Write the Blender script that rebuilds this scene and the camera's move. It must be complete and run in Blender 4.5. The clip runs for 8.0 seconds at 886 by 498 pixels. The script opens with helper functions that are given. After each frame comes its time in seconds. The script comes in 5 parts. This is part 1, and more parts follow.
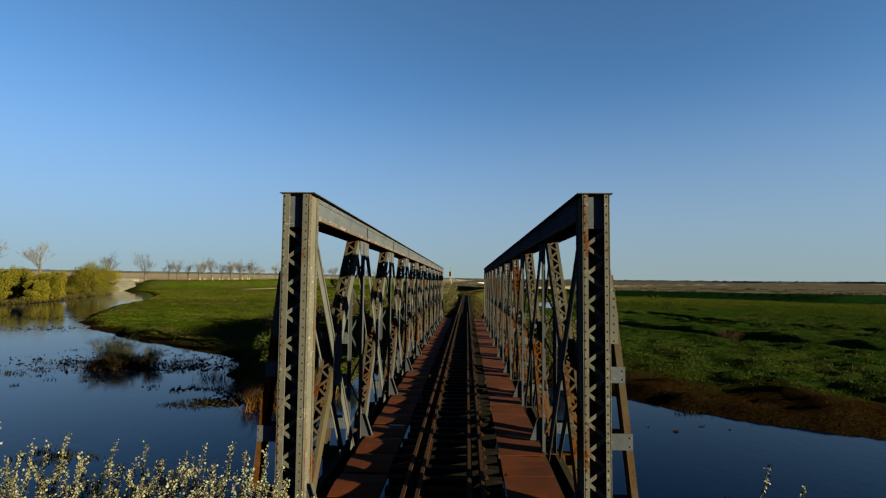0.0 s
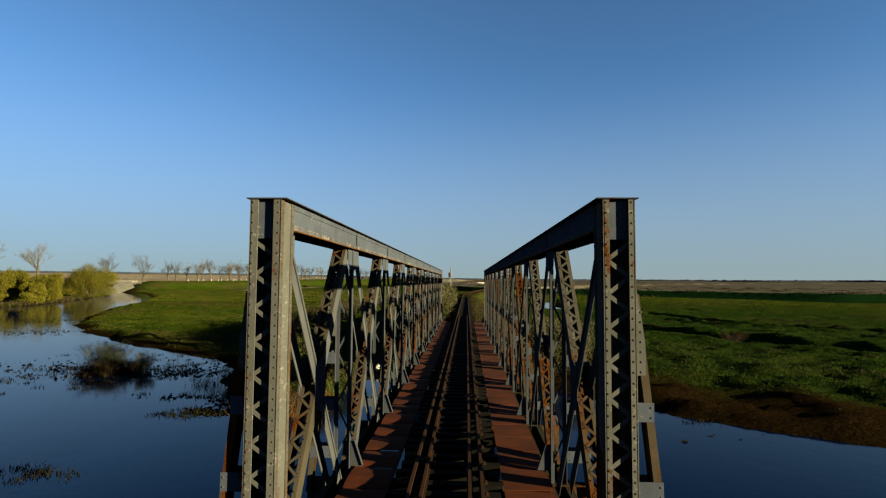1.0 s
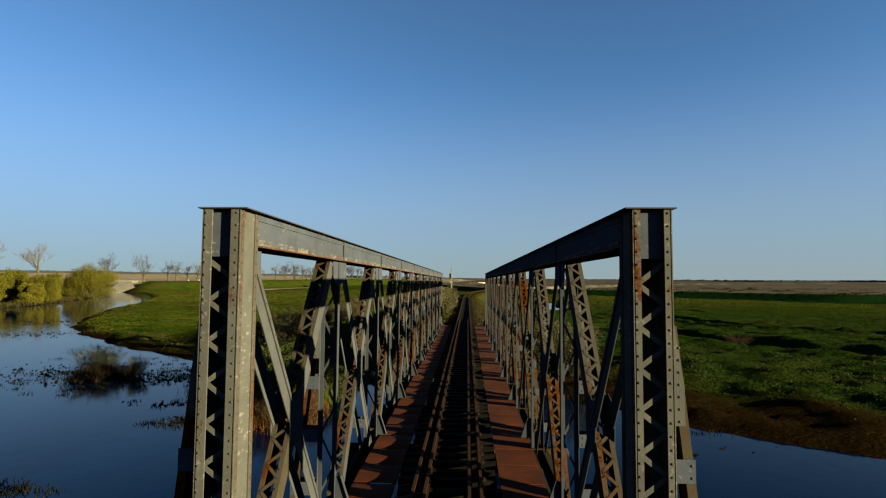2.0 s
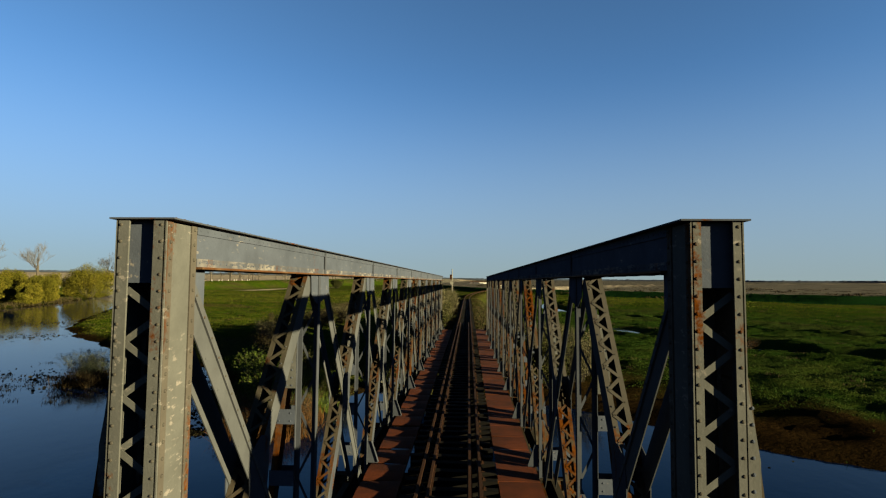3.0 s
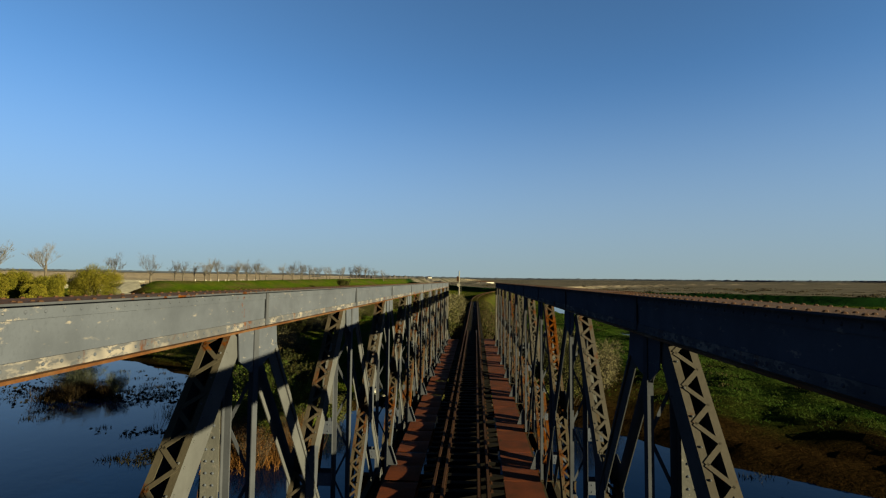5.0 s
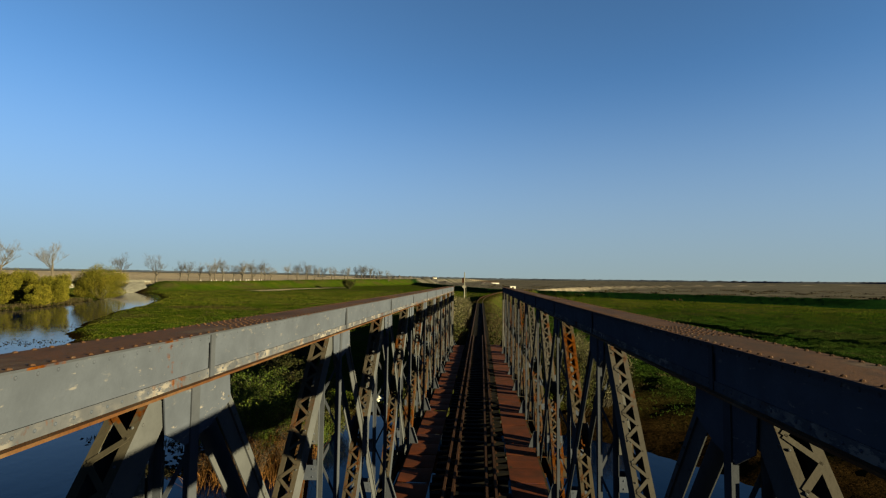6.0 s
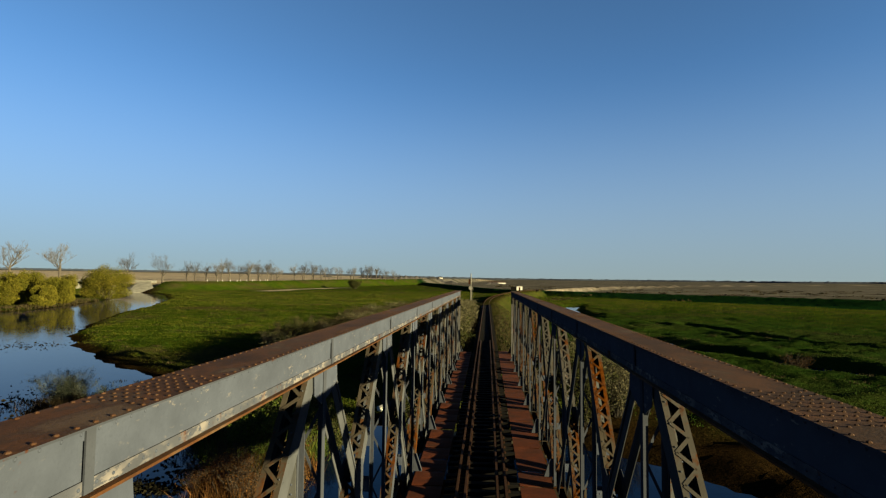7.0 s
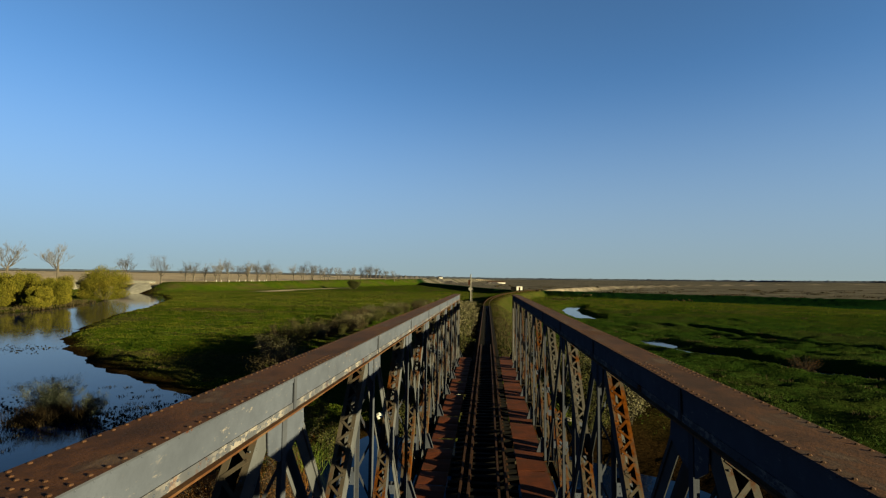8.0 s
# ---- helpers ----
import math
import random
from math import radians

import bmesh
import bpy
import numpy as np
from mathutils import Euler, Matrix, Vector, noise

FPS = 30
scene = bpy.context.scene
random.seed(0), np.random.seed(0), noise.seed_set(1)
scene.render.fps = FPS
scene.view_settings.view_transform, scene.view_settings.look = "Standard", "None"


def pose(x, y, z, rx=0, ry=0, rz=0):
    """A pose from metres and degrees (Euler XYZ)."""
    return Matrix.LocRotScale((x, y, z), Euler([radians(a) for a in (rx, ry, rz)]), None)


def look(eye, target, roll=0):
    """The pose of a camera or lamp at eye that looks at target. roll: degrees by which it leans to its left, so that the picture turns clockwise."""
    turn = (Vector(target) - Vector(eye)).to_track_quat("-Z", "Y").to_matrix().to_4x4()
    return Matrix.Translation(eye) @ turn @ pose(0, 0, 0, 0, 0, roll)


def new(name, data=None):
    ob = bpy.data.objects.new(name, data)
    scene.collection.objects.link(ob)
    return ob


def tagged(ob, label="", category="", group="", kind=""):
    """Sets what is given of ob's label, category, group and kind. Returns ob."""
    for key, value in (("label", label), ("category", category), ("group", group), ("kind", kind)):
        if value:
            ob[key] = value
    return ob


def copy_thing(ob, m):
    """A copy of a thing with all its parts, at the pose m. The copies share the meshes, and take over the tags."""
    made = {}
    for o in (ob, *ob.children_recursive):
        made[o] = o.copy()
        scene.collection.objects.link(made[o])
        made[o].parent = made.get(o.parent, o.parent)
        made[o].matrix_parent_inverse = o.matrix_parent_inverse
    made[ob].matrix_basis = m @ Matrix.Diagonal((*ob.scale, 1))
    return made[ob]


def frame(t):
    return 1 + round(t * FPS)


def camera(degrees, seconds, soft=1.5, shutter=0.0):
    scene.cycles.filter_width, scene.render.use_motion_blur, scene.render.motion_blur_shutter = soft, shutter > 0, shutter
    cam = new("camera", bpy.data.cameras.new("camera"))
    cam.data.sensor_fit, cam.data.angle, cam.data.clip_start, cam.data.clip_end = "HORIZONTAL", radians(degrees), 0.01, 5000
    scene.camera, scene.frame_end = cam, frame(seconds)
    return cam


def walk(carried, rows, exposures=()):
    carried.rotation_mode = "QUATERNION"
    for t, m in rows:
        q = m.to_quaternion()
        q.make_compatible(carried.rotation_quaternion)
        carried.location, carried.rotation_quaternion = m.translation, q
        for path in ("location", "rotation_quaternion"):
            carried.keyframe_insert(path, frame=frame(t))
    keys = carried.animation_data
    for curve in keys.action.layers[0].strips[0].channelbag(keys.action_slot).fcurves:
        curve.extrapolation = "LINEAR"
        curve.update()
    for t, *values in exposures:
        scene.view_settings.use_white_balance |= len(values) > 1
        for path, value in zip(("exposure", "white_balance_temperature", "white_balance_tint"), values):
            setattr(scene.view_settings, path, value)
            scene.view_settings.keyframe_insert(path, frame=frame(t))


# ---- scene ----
cam = camera(80.0, 8.0, 1.2)
PATH = [
    (0, (0.36, -9.053, 4.113), (0.268, -7.059, 4.237), 0.6),
    (0.5, (0.356, -8.406, 4.257), (0.265, -6.412, 4.381), 0.5),
    (1, (0.354, -7.705, 4.415), (0.264, -5.711, 4.539), 0.4),
    (1.5, (0.374, -7.051, 4.586), (0.282, -5.057, 4.709), 0.4),
    (3, (0.379, -4.759, 5.076), (0.282, -2.765, 5.199), 0.5),
    (3.5, (0.364, -3.959, 5.242), (0.265, -1.965, 5.365), 0.5),
    (4, (0.321, -3.083, 5.447), (0.219, -1.089, 5.568), 0.5),
    (4.5, (0.333, -2.273, 5.617), (0.22, -0.28, 5.737), 0.5),
    (6, (0.216, 0.26, 6.144), (0.072, 2.251, 6.265), 0.7),
    (6.5, (0.147, 1.137, 6.326), (-0.008, 3.127, 6.447), 0.7),
    (7, (0.071, 2.102, 6.53), (-0.096, 4.091, 6.65), 0.7),
    (7.5, (0.025, 2.934, 6.682), (-0.149, 4.923, 6.801), 0.6),
    (8, (0.02, 3.842, 6.817), (-0.146, 5.831, 6.936), 0.6),
]
walk(cam, [(t, look(eye, target, roll)) for t, eye, target, roll in PATH], [(0, 2.3, 6000, -8), (8, 2.3, 6000, -8)])

# ---- light ----
SUN_TO = Vector((1.0, -0.47, 0.180)).normalized()
world = bpy.data.worlds.new("sky_world")
scene.world = world
world.use_nodes = True
wn = world.node_tree.nodes
sky = wn.new("ShaderNodeTexSky")
sky.sky_type = "NISHITA"
sky.sun_disc = False
sky.sun_elevation = math.asin(SUN_TO.z)
sky.sun_rotation = math.atan2(SUN_TO.x, SUN_TO.y)
sky.altitude, sky.air_density, sky.dust_density, sky.ozone_density = 50, 0.36, 0.0, 1.7
wn["Background"].inputs["Strength"].default_value = 0.0535
# evening haze that thickens evenly towards the whole horizon
coord = wn.new("ShaderNodeTexCoord")
high = wn.new("ShaderNodeSeparateXYZ")
haze_fac = wn.new("ShaderNodeMapRange")
haze_fac.interpolation_type = "SMOOTHSTEP"
for key, v in (("From Min", -0.02), ("From Max", 0.38), ("To Min", 0.95), ("To Max", 0.0)):
    haze_fac.inputs[key].default_value = v
haze = wn.new("ShaderNodeMix")
haze.data_type = "RGBA"
haze.inputs[7].default_value = (1.18, 1.225, 1.28, 1)
wl = world.node_tree.links
wl.new(coord.outputs["Generated"], high.inputs[0])
wl.new(high.outputs["Z"], haze_fac.inputs["Value"])
below = wn.new("ShaderNodeMapRange")  # the haze ends below the horizon
below.inputs["From Min"].default_value, below.inputs["From Max"].default_value = -0.10, -0.02
haze_cut = wn.new("ShaderNodeMath")
haze_cut.operation = "MULTIPLY"
wl.new(high.outputs["Z"], below.inputs["Value"])
wl.new(haze_fac.outputs["Result"], haze_cut.inputs[0])
wl.new(below.outputs["Result"], haze_cut.inputs[1])
wl.new(haze_cut.outputs[0], haze.inputs[0])
wl.new(sky.outputs["Color"], haze.inputs[6])
wl.new(haze.outputs[2], wn["Background"].inputs["Color"])

sun_lamp = bpy.data.lights.new("sun", "SUN")
sun_lamp.energy, sun_lamp.angle, sun_lamp.color = 10.0, radians(0.6), (1.0, 0.73, 0.39)
new("sun", sun_lamp).matrix_world = look(SUN_TO * 50, (0, 0, 0))

# ---- materials ----


def ramp(nt, src, stops):
    r = nt.nodes.new("ShaderNodeValToRGB")
    el = r.color_ramp.elements
    el[0].position, el[0].color = stops[0][0], (*stops[0][1], 1)
    el[1].position, el[1].color = stops[-1][0], (*stops[-1][1], 1)
    for p, c in stops[1:-1]:
        e = el.new(p)
        e.color = (*c, 1)
    nt.links.new(src, r.inputs["Fac"])
    return r.outputs["Color"]


def noise_tex(nt, scale, detail=4, vec=None, rough=0.6, stretch=None):
    n = nt.nodes.new("ShaderNodeTexNoise")
    n.inputs["Scale"].default_value = scale
    n.inputs["Detail"].default_value = detail
    n.inputs["Roughness"].default_value = rough
    if vec is None:
        g = nt.nodes.new("ShaderNodeNewGeometry")
        vec = g.outputs["Position"]
    if stretch:
        m = nt.nodes.new("ShaderNodeMapping")
        m.inputs["Scale"].default_value = stretch
        nt.links.new(vec, m.inputs["Vector"])
        vec = m.outputs["Vector"]
    nt.links.new(vec, n.inputs["Vector"])
    return n.outputs["Fac"]


def mix(nt, fac, a, b, mode="MIX"):
    m = nt.nodes.new("ShaderNodeMix")
    m.data_type, m.blend_type = "RGBA", mode
    for key, v in (("Factor", fac), ("A", a), ("B", b)):
        sock = [i for i in m.inputs if i.name == key and (i.type == "RGBA" or key == "Factor" and i.type == "VALUE")][0]
        if isinstance(v, (int, float)):
            sock.default_value = v
        elif isinstance(v, tuple):
            sock.default_value = (*v, 1)
        else:
            nt.links.new(v, sock)
    return [o for o in m.outputs if o.type == "RGBA"][0]


def material(name, rough=0.7, metal=0.0, spec=0.5):
    m = bpy.data.materials.new(name)
    m.use_nodes = True
    b = m.node_tree.nodes["Principled BSDF"]
    b.inputs["Roughness"].default_value = rough
    b.inputs["Metallic"].default_value = metal
    b.inputs["Specular IOR Level"].default_value = spec
    return m, m.node_tree, b


def bump(nt, b, height, strength, dist):
    n = nt.nodes.new("ShaderNodeBump")
    n.inputs["Strength"].default_value = strength
    n.inputs["Distance"].default_value = dist
    nt.links.new(height, n.inputs["Height"])
    nt.links.new(n.outputs["Normal"], b.inputs["Normal"])


def value_step(nt, src, lo, hi):
    m = nt.nodes.new("ShaderNodeMapRange")
    m.inputs["From Min"].default_value, m.inputs["From Max"].default_value = lo, hi
    nt.links.new(src, m.inputs["Value"])
    return m.outputs["Result"]


RUST = ((0.0, (0.00584, 0.0022, 0.000468)), (0.45, (0.0182, 0.00567, 0.000936)), (0.7, (0.0366, 0.0126, 0.00172)), (1.0, (0.0621, 0.0268, 0.00438)))


def scuff_fac(nt, pale):
    """Pale scuffs, long and thin, gathered in some places."""
    fine = value_step(nt, noise_tex(nt, 13, 8, rough=0.7, stretch=(1, 0.45, 1.2)), 0.65 - pale, 0.71 - pale)
    where = value_step(nt, noise_tex(nt, 1.3, 3), 0.44, 0.56)
    m = nt.nodes.new("ShaderNodeMath")
    m.operation = "MULTIPLY"
    nt.links.new(fine, m.inputs[0])
    nt.links.new(where, m.inputs[1])
    return m.outputs[0]


def painted_steel(name, paint, rust_lo, rust_hi, pale=0.0):
    """Old grey-green paint with rust that breaks through in patches and runs down."""
    m, nt, b = material(name, 0.75, 0.0, 0.0)
    big = noise_tex(nt, 0.9, 5, stretch=(1, 1, 0.45))
    streak = noise_tex(nt, 5.0, 5, stretch=(1, 1, 0.14))
    fine = noise_tex(nt, 24, 6)
    mx = nt.nodes.new("ShaderNodeMath")
    mx.operation = "MULTIPLY_ADD"
    nt.links.new(streak, mx.inputs[0])
    mx.inputs[1].default_value = 0.6
    nt.links.new(big, mx.inputs[2])
    mx2 = nt.nodes.new("ShaderNodeMath")
    mx2.operation = "MULTIPLY_ADD"
    nt.links.new(fine, mx2.inputs[0])
    mx2.inputs[1].default_value = 0.35
    nt.links.new(mx.outputs[0], mx2.inputs[2])
    fac = value_step(nt, mx2.outputs[0], rust_lo + 0.05, rust_hi - 0.06)
    p = mix(nt, value_step(nt, noise_tex(nt, 2.3, 6), 0.35, 0.7), paint, tuple(c * 0.72 for c in paint))
    p = mix(nt, value_step(nt, noise_tex(nt, 40, 3), 0.55, 0.75), p, tuple(c * 0.8 for c in paint))
    if pale:
        p = mix(nt, scuff_fac(nt, pale), p, (0.0600, 0.0560, 0.0560))
    rust = ramp(nt, noise_tex(nt, 9, 6), RUST)
    nt.links.new(mix(nt, fac, p, rust), b.inputs["Base Color"])
    nt.links.new(value_step(nt, fac, -3.0, 1.2), b.inputs["Roughness"])
    bump(nt, b, fine, 0.35, 0.01)
    return m


MAT_CHORD = painted_steel("chord_paint", (0.0225, 0.0262, 0.0375), 1.15, 1.34, 0.055)
MAT_POST = painted_steel("post_paint", (0.0310, 0.0320, 0.0330), 1.03, 1.24, 0.085)
MAT_BRACE = painted_steel("brace_paint", (0.0179, 0.0201, 0.0269), 1.06, 1.24, 0)
MAT_RUSTY = painted_steel("rusty_brace_paint", (0.018, 0.0162, 0.0128), 0.95, 1.14, 0)
MAT_SCUFF = painted_steel("scuffed_edge_paint", (0.0240, 0.0258, 0.0330), 1.04, 1.26, 0.18)
MAT_EDGE = painted_steel("stained_edge_paint", (0.0255, 0.0235, 0.0218), 0.94, 1.20, 0.06)
MAT_PALE = painted_steel("pale_brace_paint", (0.0245, 0.0262, 0.0305), 1.14, 1.34, 0)
MAT_LACED = painted_steel("laced_rust", (0.0203, 0.0174, 0.0138), 0.90, 1.16, 0)
MAT_SANDY = painted_steel("sandy_lacing_paint", (0.0225, 0.0212, 0.0197), 1.02, 1.24, 0.0)


def rust_plate(name, stops, scale=2.2, stretch=(1, 0.5, 1)):
    m, nt, b = material(name, 0.9, 0.0, 0.08)
    a = noise_tex(nt, scale, 7, stretch=stretch, rough=0.65)
    fine = noise_tex(nt, 45, 4)
    c = mix(nt, 0.35, ramp(nt, a, stops), ramp(nt, fine, RUST))
    nt.links.new(c, b.inputs["Base Color"])
    bump(nt, b, fine, 0.5, 0.008)
    return m


MAT_CAP = rust_plate("cap_rust", ((0.36, (0.0034, 0.0015, 0.0007)), (0.45, (0.0120, 0.0046, 0.0016)), (0.52, (0.0290, 0.0115, 0.0036)), (0.57, (0.0105, 0.0062, 0.0038)), (0.65, (0.0340, 0.0250, 0.0175))), 1.9)
MAT_LIP = rust_plate("lip_rust", ((0.3, (0.00825, 0.00382, 0.00151)), (0.5, (0.0225, 0.00994, 0.00353)), (0.62, (0.0315, 0.0207, 0.0113)), (0.75, (0.045, 0.0398, 0.0319))), 4.0)
MAT_WALK = rust_plate("walkway_rust", ((0.3, (0.00831, 0.00116, 0.000221)), (0.52, (0.0261, 0.00354, 0.00059)), (0.66, (0.041, 0.00751, 0.00133)), (0.78, (0.0532, 0.0177, 0.00738))), 1.4, (0.9, 0.862, 0.75))
MAT_RIVET = rust_plate("rivet_rust", ((0.3, (0.0075, 0.00413, 0.00252)), (0.6, (0.0195, 0.0119, 0.00798)), (0.75, (0.039, 0.0334, 0.0286))), 12)
# rust far darker than its own tone: shade over the track is in the colour
MAT_RAIL = rust_plate("shade_dark_rail_rust", ((0.3, (0.00149, 0.000618, 0.000353)), (0.6, (0.00396, 0.00143, 0.000654)), (0.75, (0.0102, 0.00382, 0.00161))), 4, (0.75, 0.0795, 0.84))

# near-black timber: the shade between the trusses is painted into the wood
MAT_SLEEPER, nt, b = material("shade_dark_sleeper_wood", 0.95, 0, 0.05)
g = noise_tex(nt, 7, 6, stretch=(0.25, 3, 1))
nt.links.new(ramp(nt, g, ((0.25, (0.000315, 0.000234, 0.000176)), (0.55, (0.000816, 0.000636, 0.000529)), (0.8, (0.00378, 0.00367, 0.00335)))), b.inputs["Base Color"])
bump(nt, b, g, 0.6, 0.02)


def stone_mat(name, dark, light, scale):
    m, nt, b = material(name, 0.95, 0, 0.08)
    a = noise_tex(nt, scale, 7)
    nt.links.new(ramp(nt, a, ((0.3, dark), (0.7, light))), b.inputs["Base Color"])
    bump(nt, b, a, 0.6, 0.05)
    return m


MAT_STONE = stone_mat("abutment_stone", (0.0327, 0.0312, 0.0275), (0.0983, 0.0938, 0.0805), 3)
MAT_CONCRETE = stone_mat("concrete", (0.0421, 0.0409, 0.0366), (0.0743, 0.0735, 0.0665), 0.4)
MAT_WHITE = stone_mat("white_limewash", (0.170, 0.170, 0.160), (0.230, 0.232, 0.222), 1.5)

# ground: grass, dry grass, mud by height over the water, tilled land in the distance
MAT_GROUND, nt, b = material("grassland", 1.0, 0, 0.0)
geo = nt.nodes.new("ShaderNodeNewGeometry")
sep = nt.nodes.new("ShaderNodeSeparateXYZ")
nt.links.new(geo.outputs["Position"], sep.inputs[0])
att = nt.nodes.new("ShaderNodeAttribute")
att.attribute_name = "cover"
sepc = nt.nodes.new("ShaderNodeSeparateColor")
nt.links.new(att.outputs["Color"], sepc.inputs[0])
n1 = noise_tex(nt, 0.09, 6)
n2 = noise_tex(nt, 1.1, 6, rough=0.7)
n3 = noise_tex(nt, 6, 4, rough=0.7)
green = ramp(nt, n1, ((0.3, (0.00643, 0.0147, 0.000788)), (0.5, (0.0122, 0.0218, 0.00131)), (0.68, (0.0218, 0.0252, 0.00263))))
green = mix(nt, value_step(nt, n2, 0.42, 0.75), green, (0.0199, 0.0227, 0.00307))
green = mix(nt, value_step(nt, n3, 0.5, 0.8), green, (0.00387, 0.00762, 0.00104))
n4 = noise_tex(nt, 0.22, 7, rough=0.75, stretch=(0.55, 1.5, 1))
green = mix(nt, value_step(nt, n4, 0.50, 0.66), green, (0.00603, 0.0129, 0.00104))
green = mix(nt, att.outputs["Alpha"], green, (0.00273, 0.00858, 0.00225))
dry = ramp(nt, n2, ((0.3, (0.00877, 0.00744, 0.00327)), (0.55, (0.0204, 0.0167, 0.00748)), (0.75, (0.0349, 0.0293, 0.0147))))
mud = ramp(nt, n3, ((0.3, (0.0012, 0.0008, 0.0005)), (0.52, (0.0058, 0.0031, 0.0014)), (0.7, (0.0120, 0.0064, 0.0026))))
tan = ramp(nt, noise_tex(nt, 0.012, 7, stretch=(0.35, 3.0, 1), rough=0.7), ((0.34, (0.00984, 0.0121, 0.00806)), (0.44, (0.0246, 0.0223, 0.0185)), (0.52, (0.0443, 0.0424, 0.038)), (0.60, (0.028, 0.025, 0.023)), (0.70, (0.0624, 0.0628, 0.0636))))
stubble = ramp(nt, noise_tex(nt, 0.02, 5, stretch=(0.24, 1.76, 0.8)), ((0.35, (0.096, 0.0795, 0.0605)), (0.65, (0.162, 0.14, 0.111))))
tan = mix(nt, sepc.outputs["Red"], tan, stubble)
c = mix(nt, sepc.outputs["Red"], green, dry)
c = mix(nt, sepc.outputs["Green"], c, mud)
c = mix(nt, sepc.outputs["Blue"], c, tan)
nt.links.new(c, b.inputs["Base Color"])
hsum = nt.nodes.new("ShaderNodeMath")
hsum.operation = "MULTIPLY_ADD"
nt.links.new(n4, hsum.inputs[0])
hsum.inputs[1].default_value = 2.5
nt.links.new(n2, hsum.inputs[2])
bump(nt, b, hsum.outputs[0], 1.0, 0.45)

MAT_WATER, nt, b = material("water", 0.03, 0, 0.10)
b.inputs["Base Color"].default_value = (0.0001, 0.0016, 0.0088, 1)
b.inputs["IOR"].default_value = 1.33
# colours the reflections bluer than the sky that they mirror
b.inputs["Specular Tint"].default_value = (0.30, 0.62, 1.0, 1)
w1 = noise_tex(nt, 0.9, 3, stretch=(1, 0.6, 1))
w2 = noise_tex(nt, 3.5, 3, stretch=(0.5, 1.4, 1))
ws = nt.nodes.new("ShaderNodeMath")
ws.operation = "MULTIPLY_ADD"
nt.links.new(w2, ws.inputs[0])
ws.inputs[1].default_value = 0.35
nt.links.new(w1, ws.inputs[2])
bump(nt, b, ws.outputs[0], 0.15, 0.06)


def leaf_mat(name, stops, scale=2.0, scatter=0.5):
    m, nt, b = material(name, 0.9, 0, 0.03)
    n = noise_tex(nt, scale, 4)
    g2 = nt.nodes.new("ShaderNodeNewGeometry")
    f = mix(nt, scatter, n, g2.outputs["Random Per Island"])
    nt.links.new(ramp(nt, f, stops), b.inputs["Base Color"])
    b.inputs["Transmission Weight"].default_value = 0.0
    b.inputs["Subsurface Weight"].default_value = 0.0
    return m


MAT_WILLOW = leaf_mat("willow_leaf", ((0.25, (0.00983, 0.0115, 0.00122)), (0.5, (0.0275, 0.0265, 0.00265)), (0.75, (0.0491, 0.0414, 0.00551))), 0.12, 0.25)
MAT_BUSH = leaf_mat("bush_leaf", ((0.25, (0.00381, 0.00573, 0.00146)), (0.5, (0.0114, 0.0133, 0.00366)), (0.75, (0.0229, 0.0209, 0.00636))), 1)
MAT_FRESH = leaf_mat("fresh_leaf", ((0.25, (0.00767, 0.014, 0.00196)), (0.6, (0.0229, 0.0331, 0.0049)), (0.8, (0.0382, 0.0408, 0.00737))), 1)
MAT_BLOSSOM = leaf_mat("blossom", ((0.25, (0.0180, 0.0178, 0.0105)), (0.5, (0.0430, 0.0430, 0.0300)), (0.75, (0.0760, 0.0790, 0.0690))), 3)
MAT_STRAW = leaf_mat("straw_bush", ((0.25, (0.0109, 0.00978, 0.00486)), (0.5, (0.026, 0.0241, 0.0122)), (0.75, (0.0515, 0.0494, 0.0316))), 1.5)
MAT_REED = leaf_mat("reed", ((0.25, (0.00855, 0.00404, 0.0011)), (0.5, (0.0254, 0.0116, 0.00295)), (0.75, (0.0475, 0.0231, 0.00665))), 2)
MAT_WEED = leaf_mat("dark_weed", ((0.25, (0.00119, 0.00119, 0.000682)), (0.6, (0.00357, 0.00333, 0.00161)), (0.8, (0.00715, 0.00595, 0.00286))), 2)
MAT_DRY = leaf_mat("dead_grass", ((0.25, (0.00389, 0.0033, 0.00174)), (0.55, (0.0117, 0.00946, 0.00436)), (0.8, (0.0253, 0.0206, 0.00974))), 0.6)
MAT_MEADOW = leaf_mat("meadow_blade", ((0.28, (0.0072, 0.0112, 0.0008)), (0.46, (0.0140, 0.0182, 0.0014)), (0.58, (0.0220, 0.0234, 0.0026)), (0.74, (0.0330, 0.0290, 0.0066))), 0.09, 0.16)
# darker copy of the meadow blade, with weaker sunlight painted into its green
MAT_SWARD = leaf_mat("less_lit_meadow_blade", ((0.28, (0.0030, 0.0066, 0.0006)), (0.46, (0.0070, 0.0118, 0.0011)), (0.58, (0.0112, 0.0158, 0.0018)), (0.74, (0.0200, 0.0205, 0.0040))), 0.09, 0.16)
MAT_WET = leaf_mat("wet_reed", ((0.25, (0.00108, 0.000843, 0.000484)), (0.6, (0.0036, 0.00248, 0.00121)), (0.85, (0.0162, 0.0107, 0.00403))), 1.5)
MAT_SALLOW = leaf_mat("sallow_twig", ((0.25, (0.0075, 0.00954, 0.00588)), (0.6, (0.018, 0.0215, 0.0143)), (0.8, (0.0315, 0.035, 0.0252))), 1.5)
# the blue-grey is distance haze painted into the colour of the woods
MAT_FAR = stone_mat("hazed_far_wood", (0.00975, 0.0127, 0.021), (0.0165, 0.0207, 0.0302), 0.02)
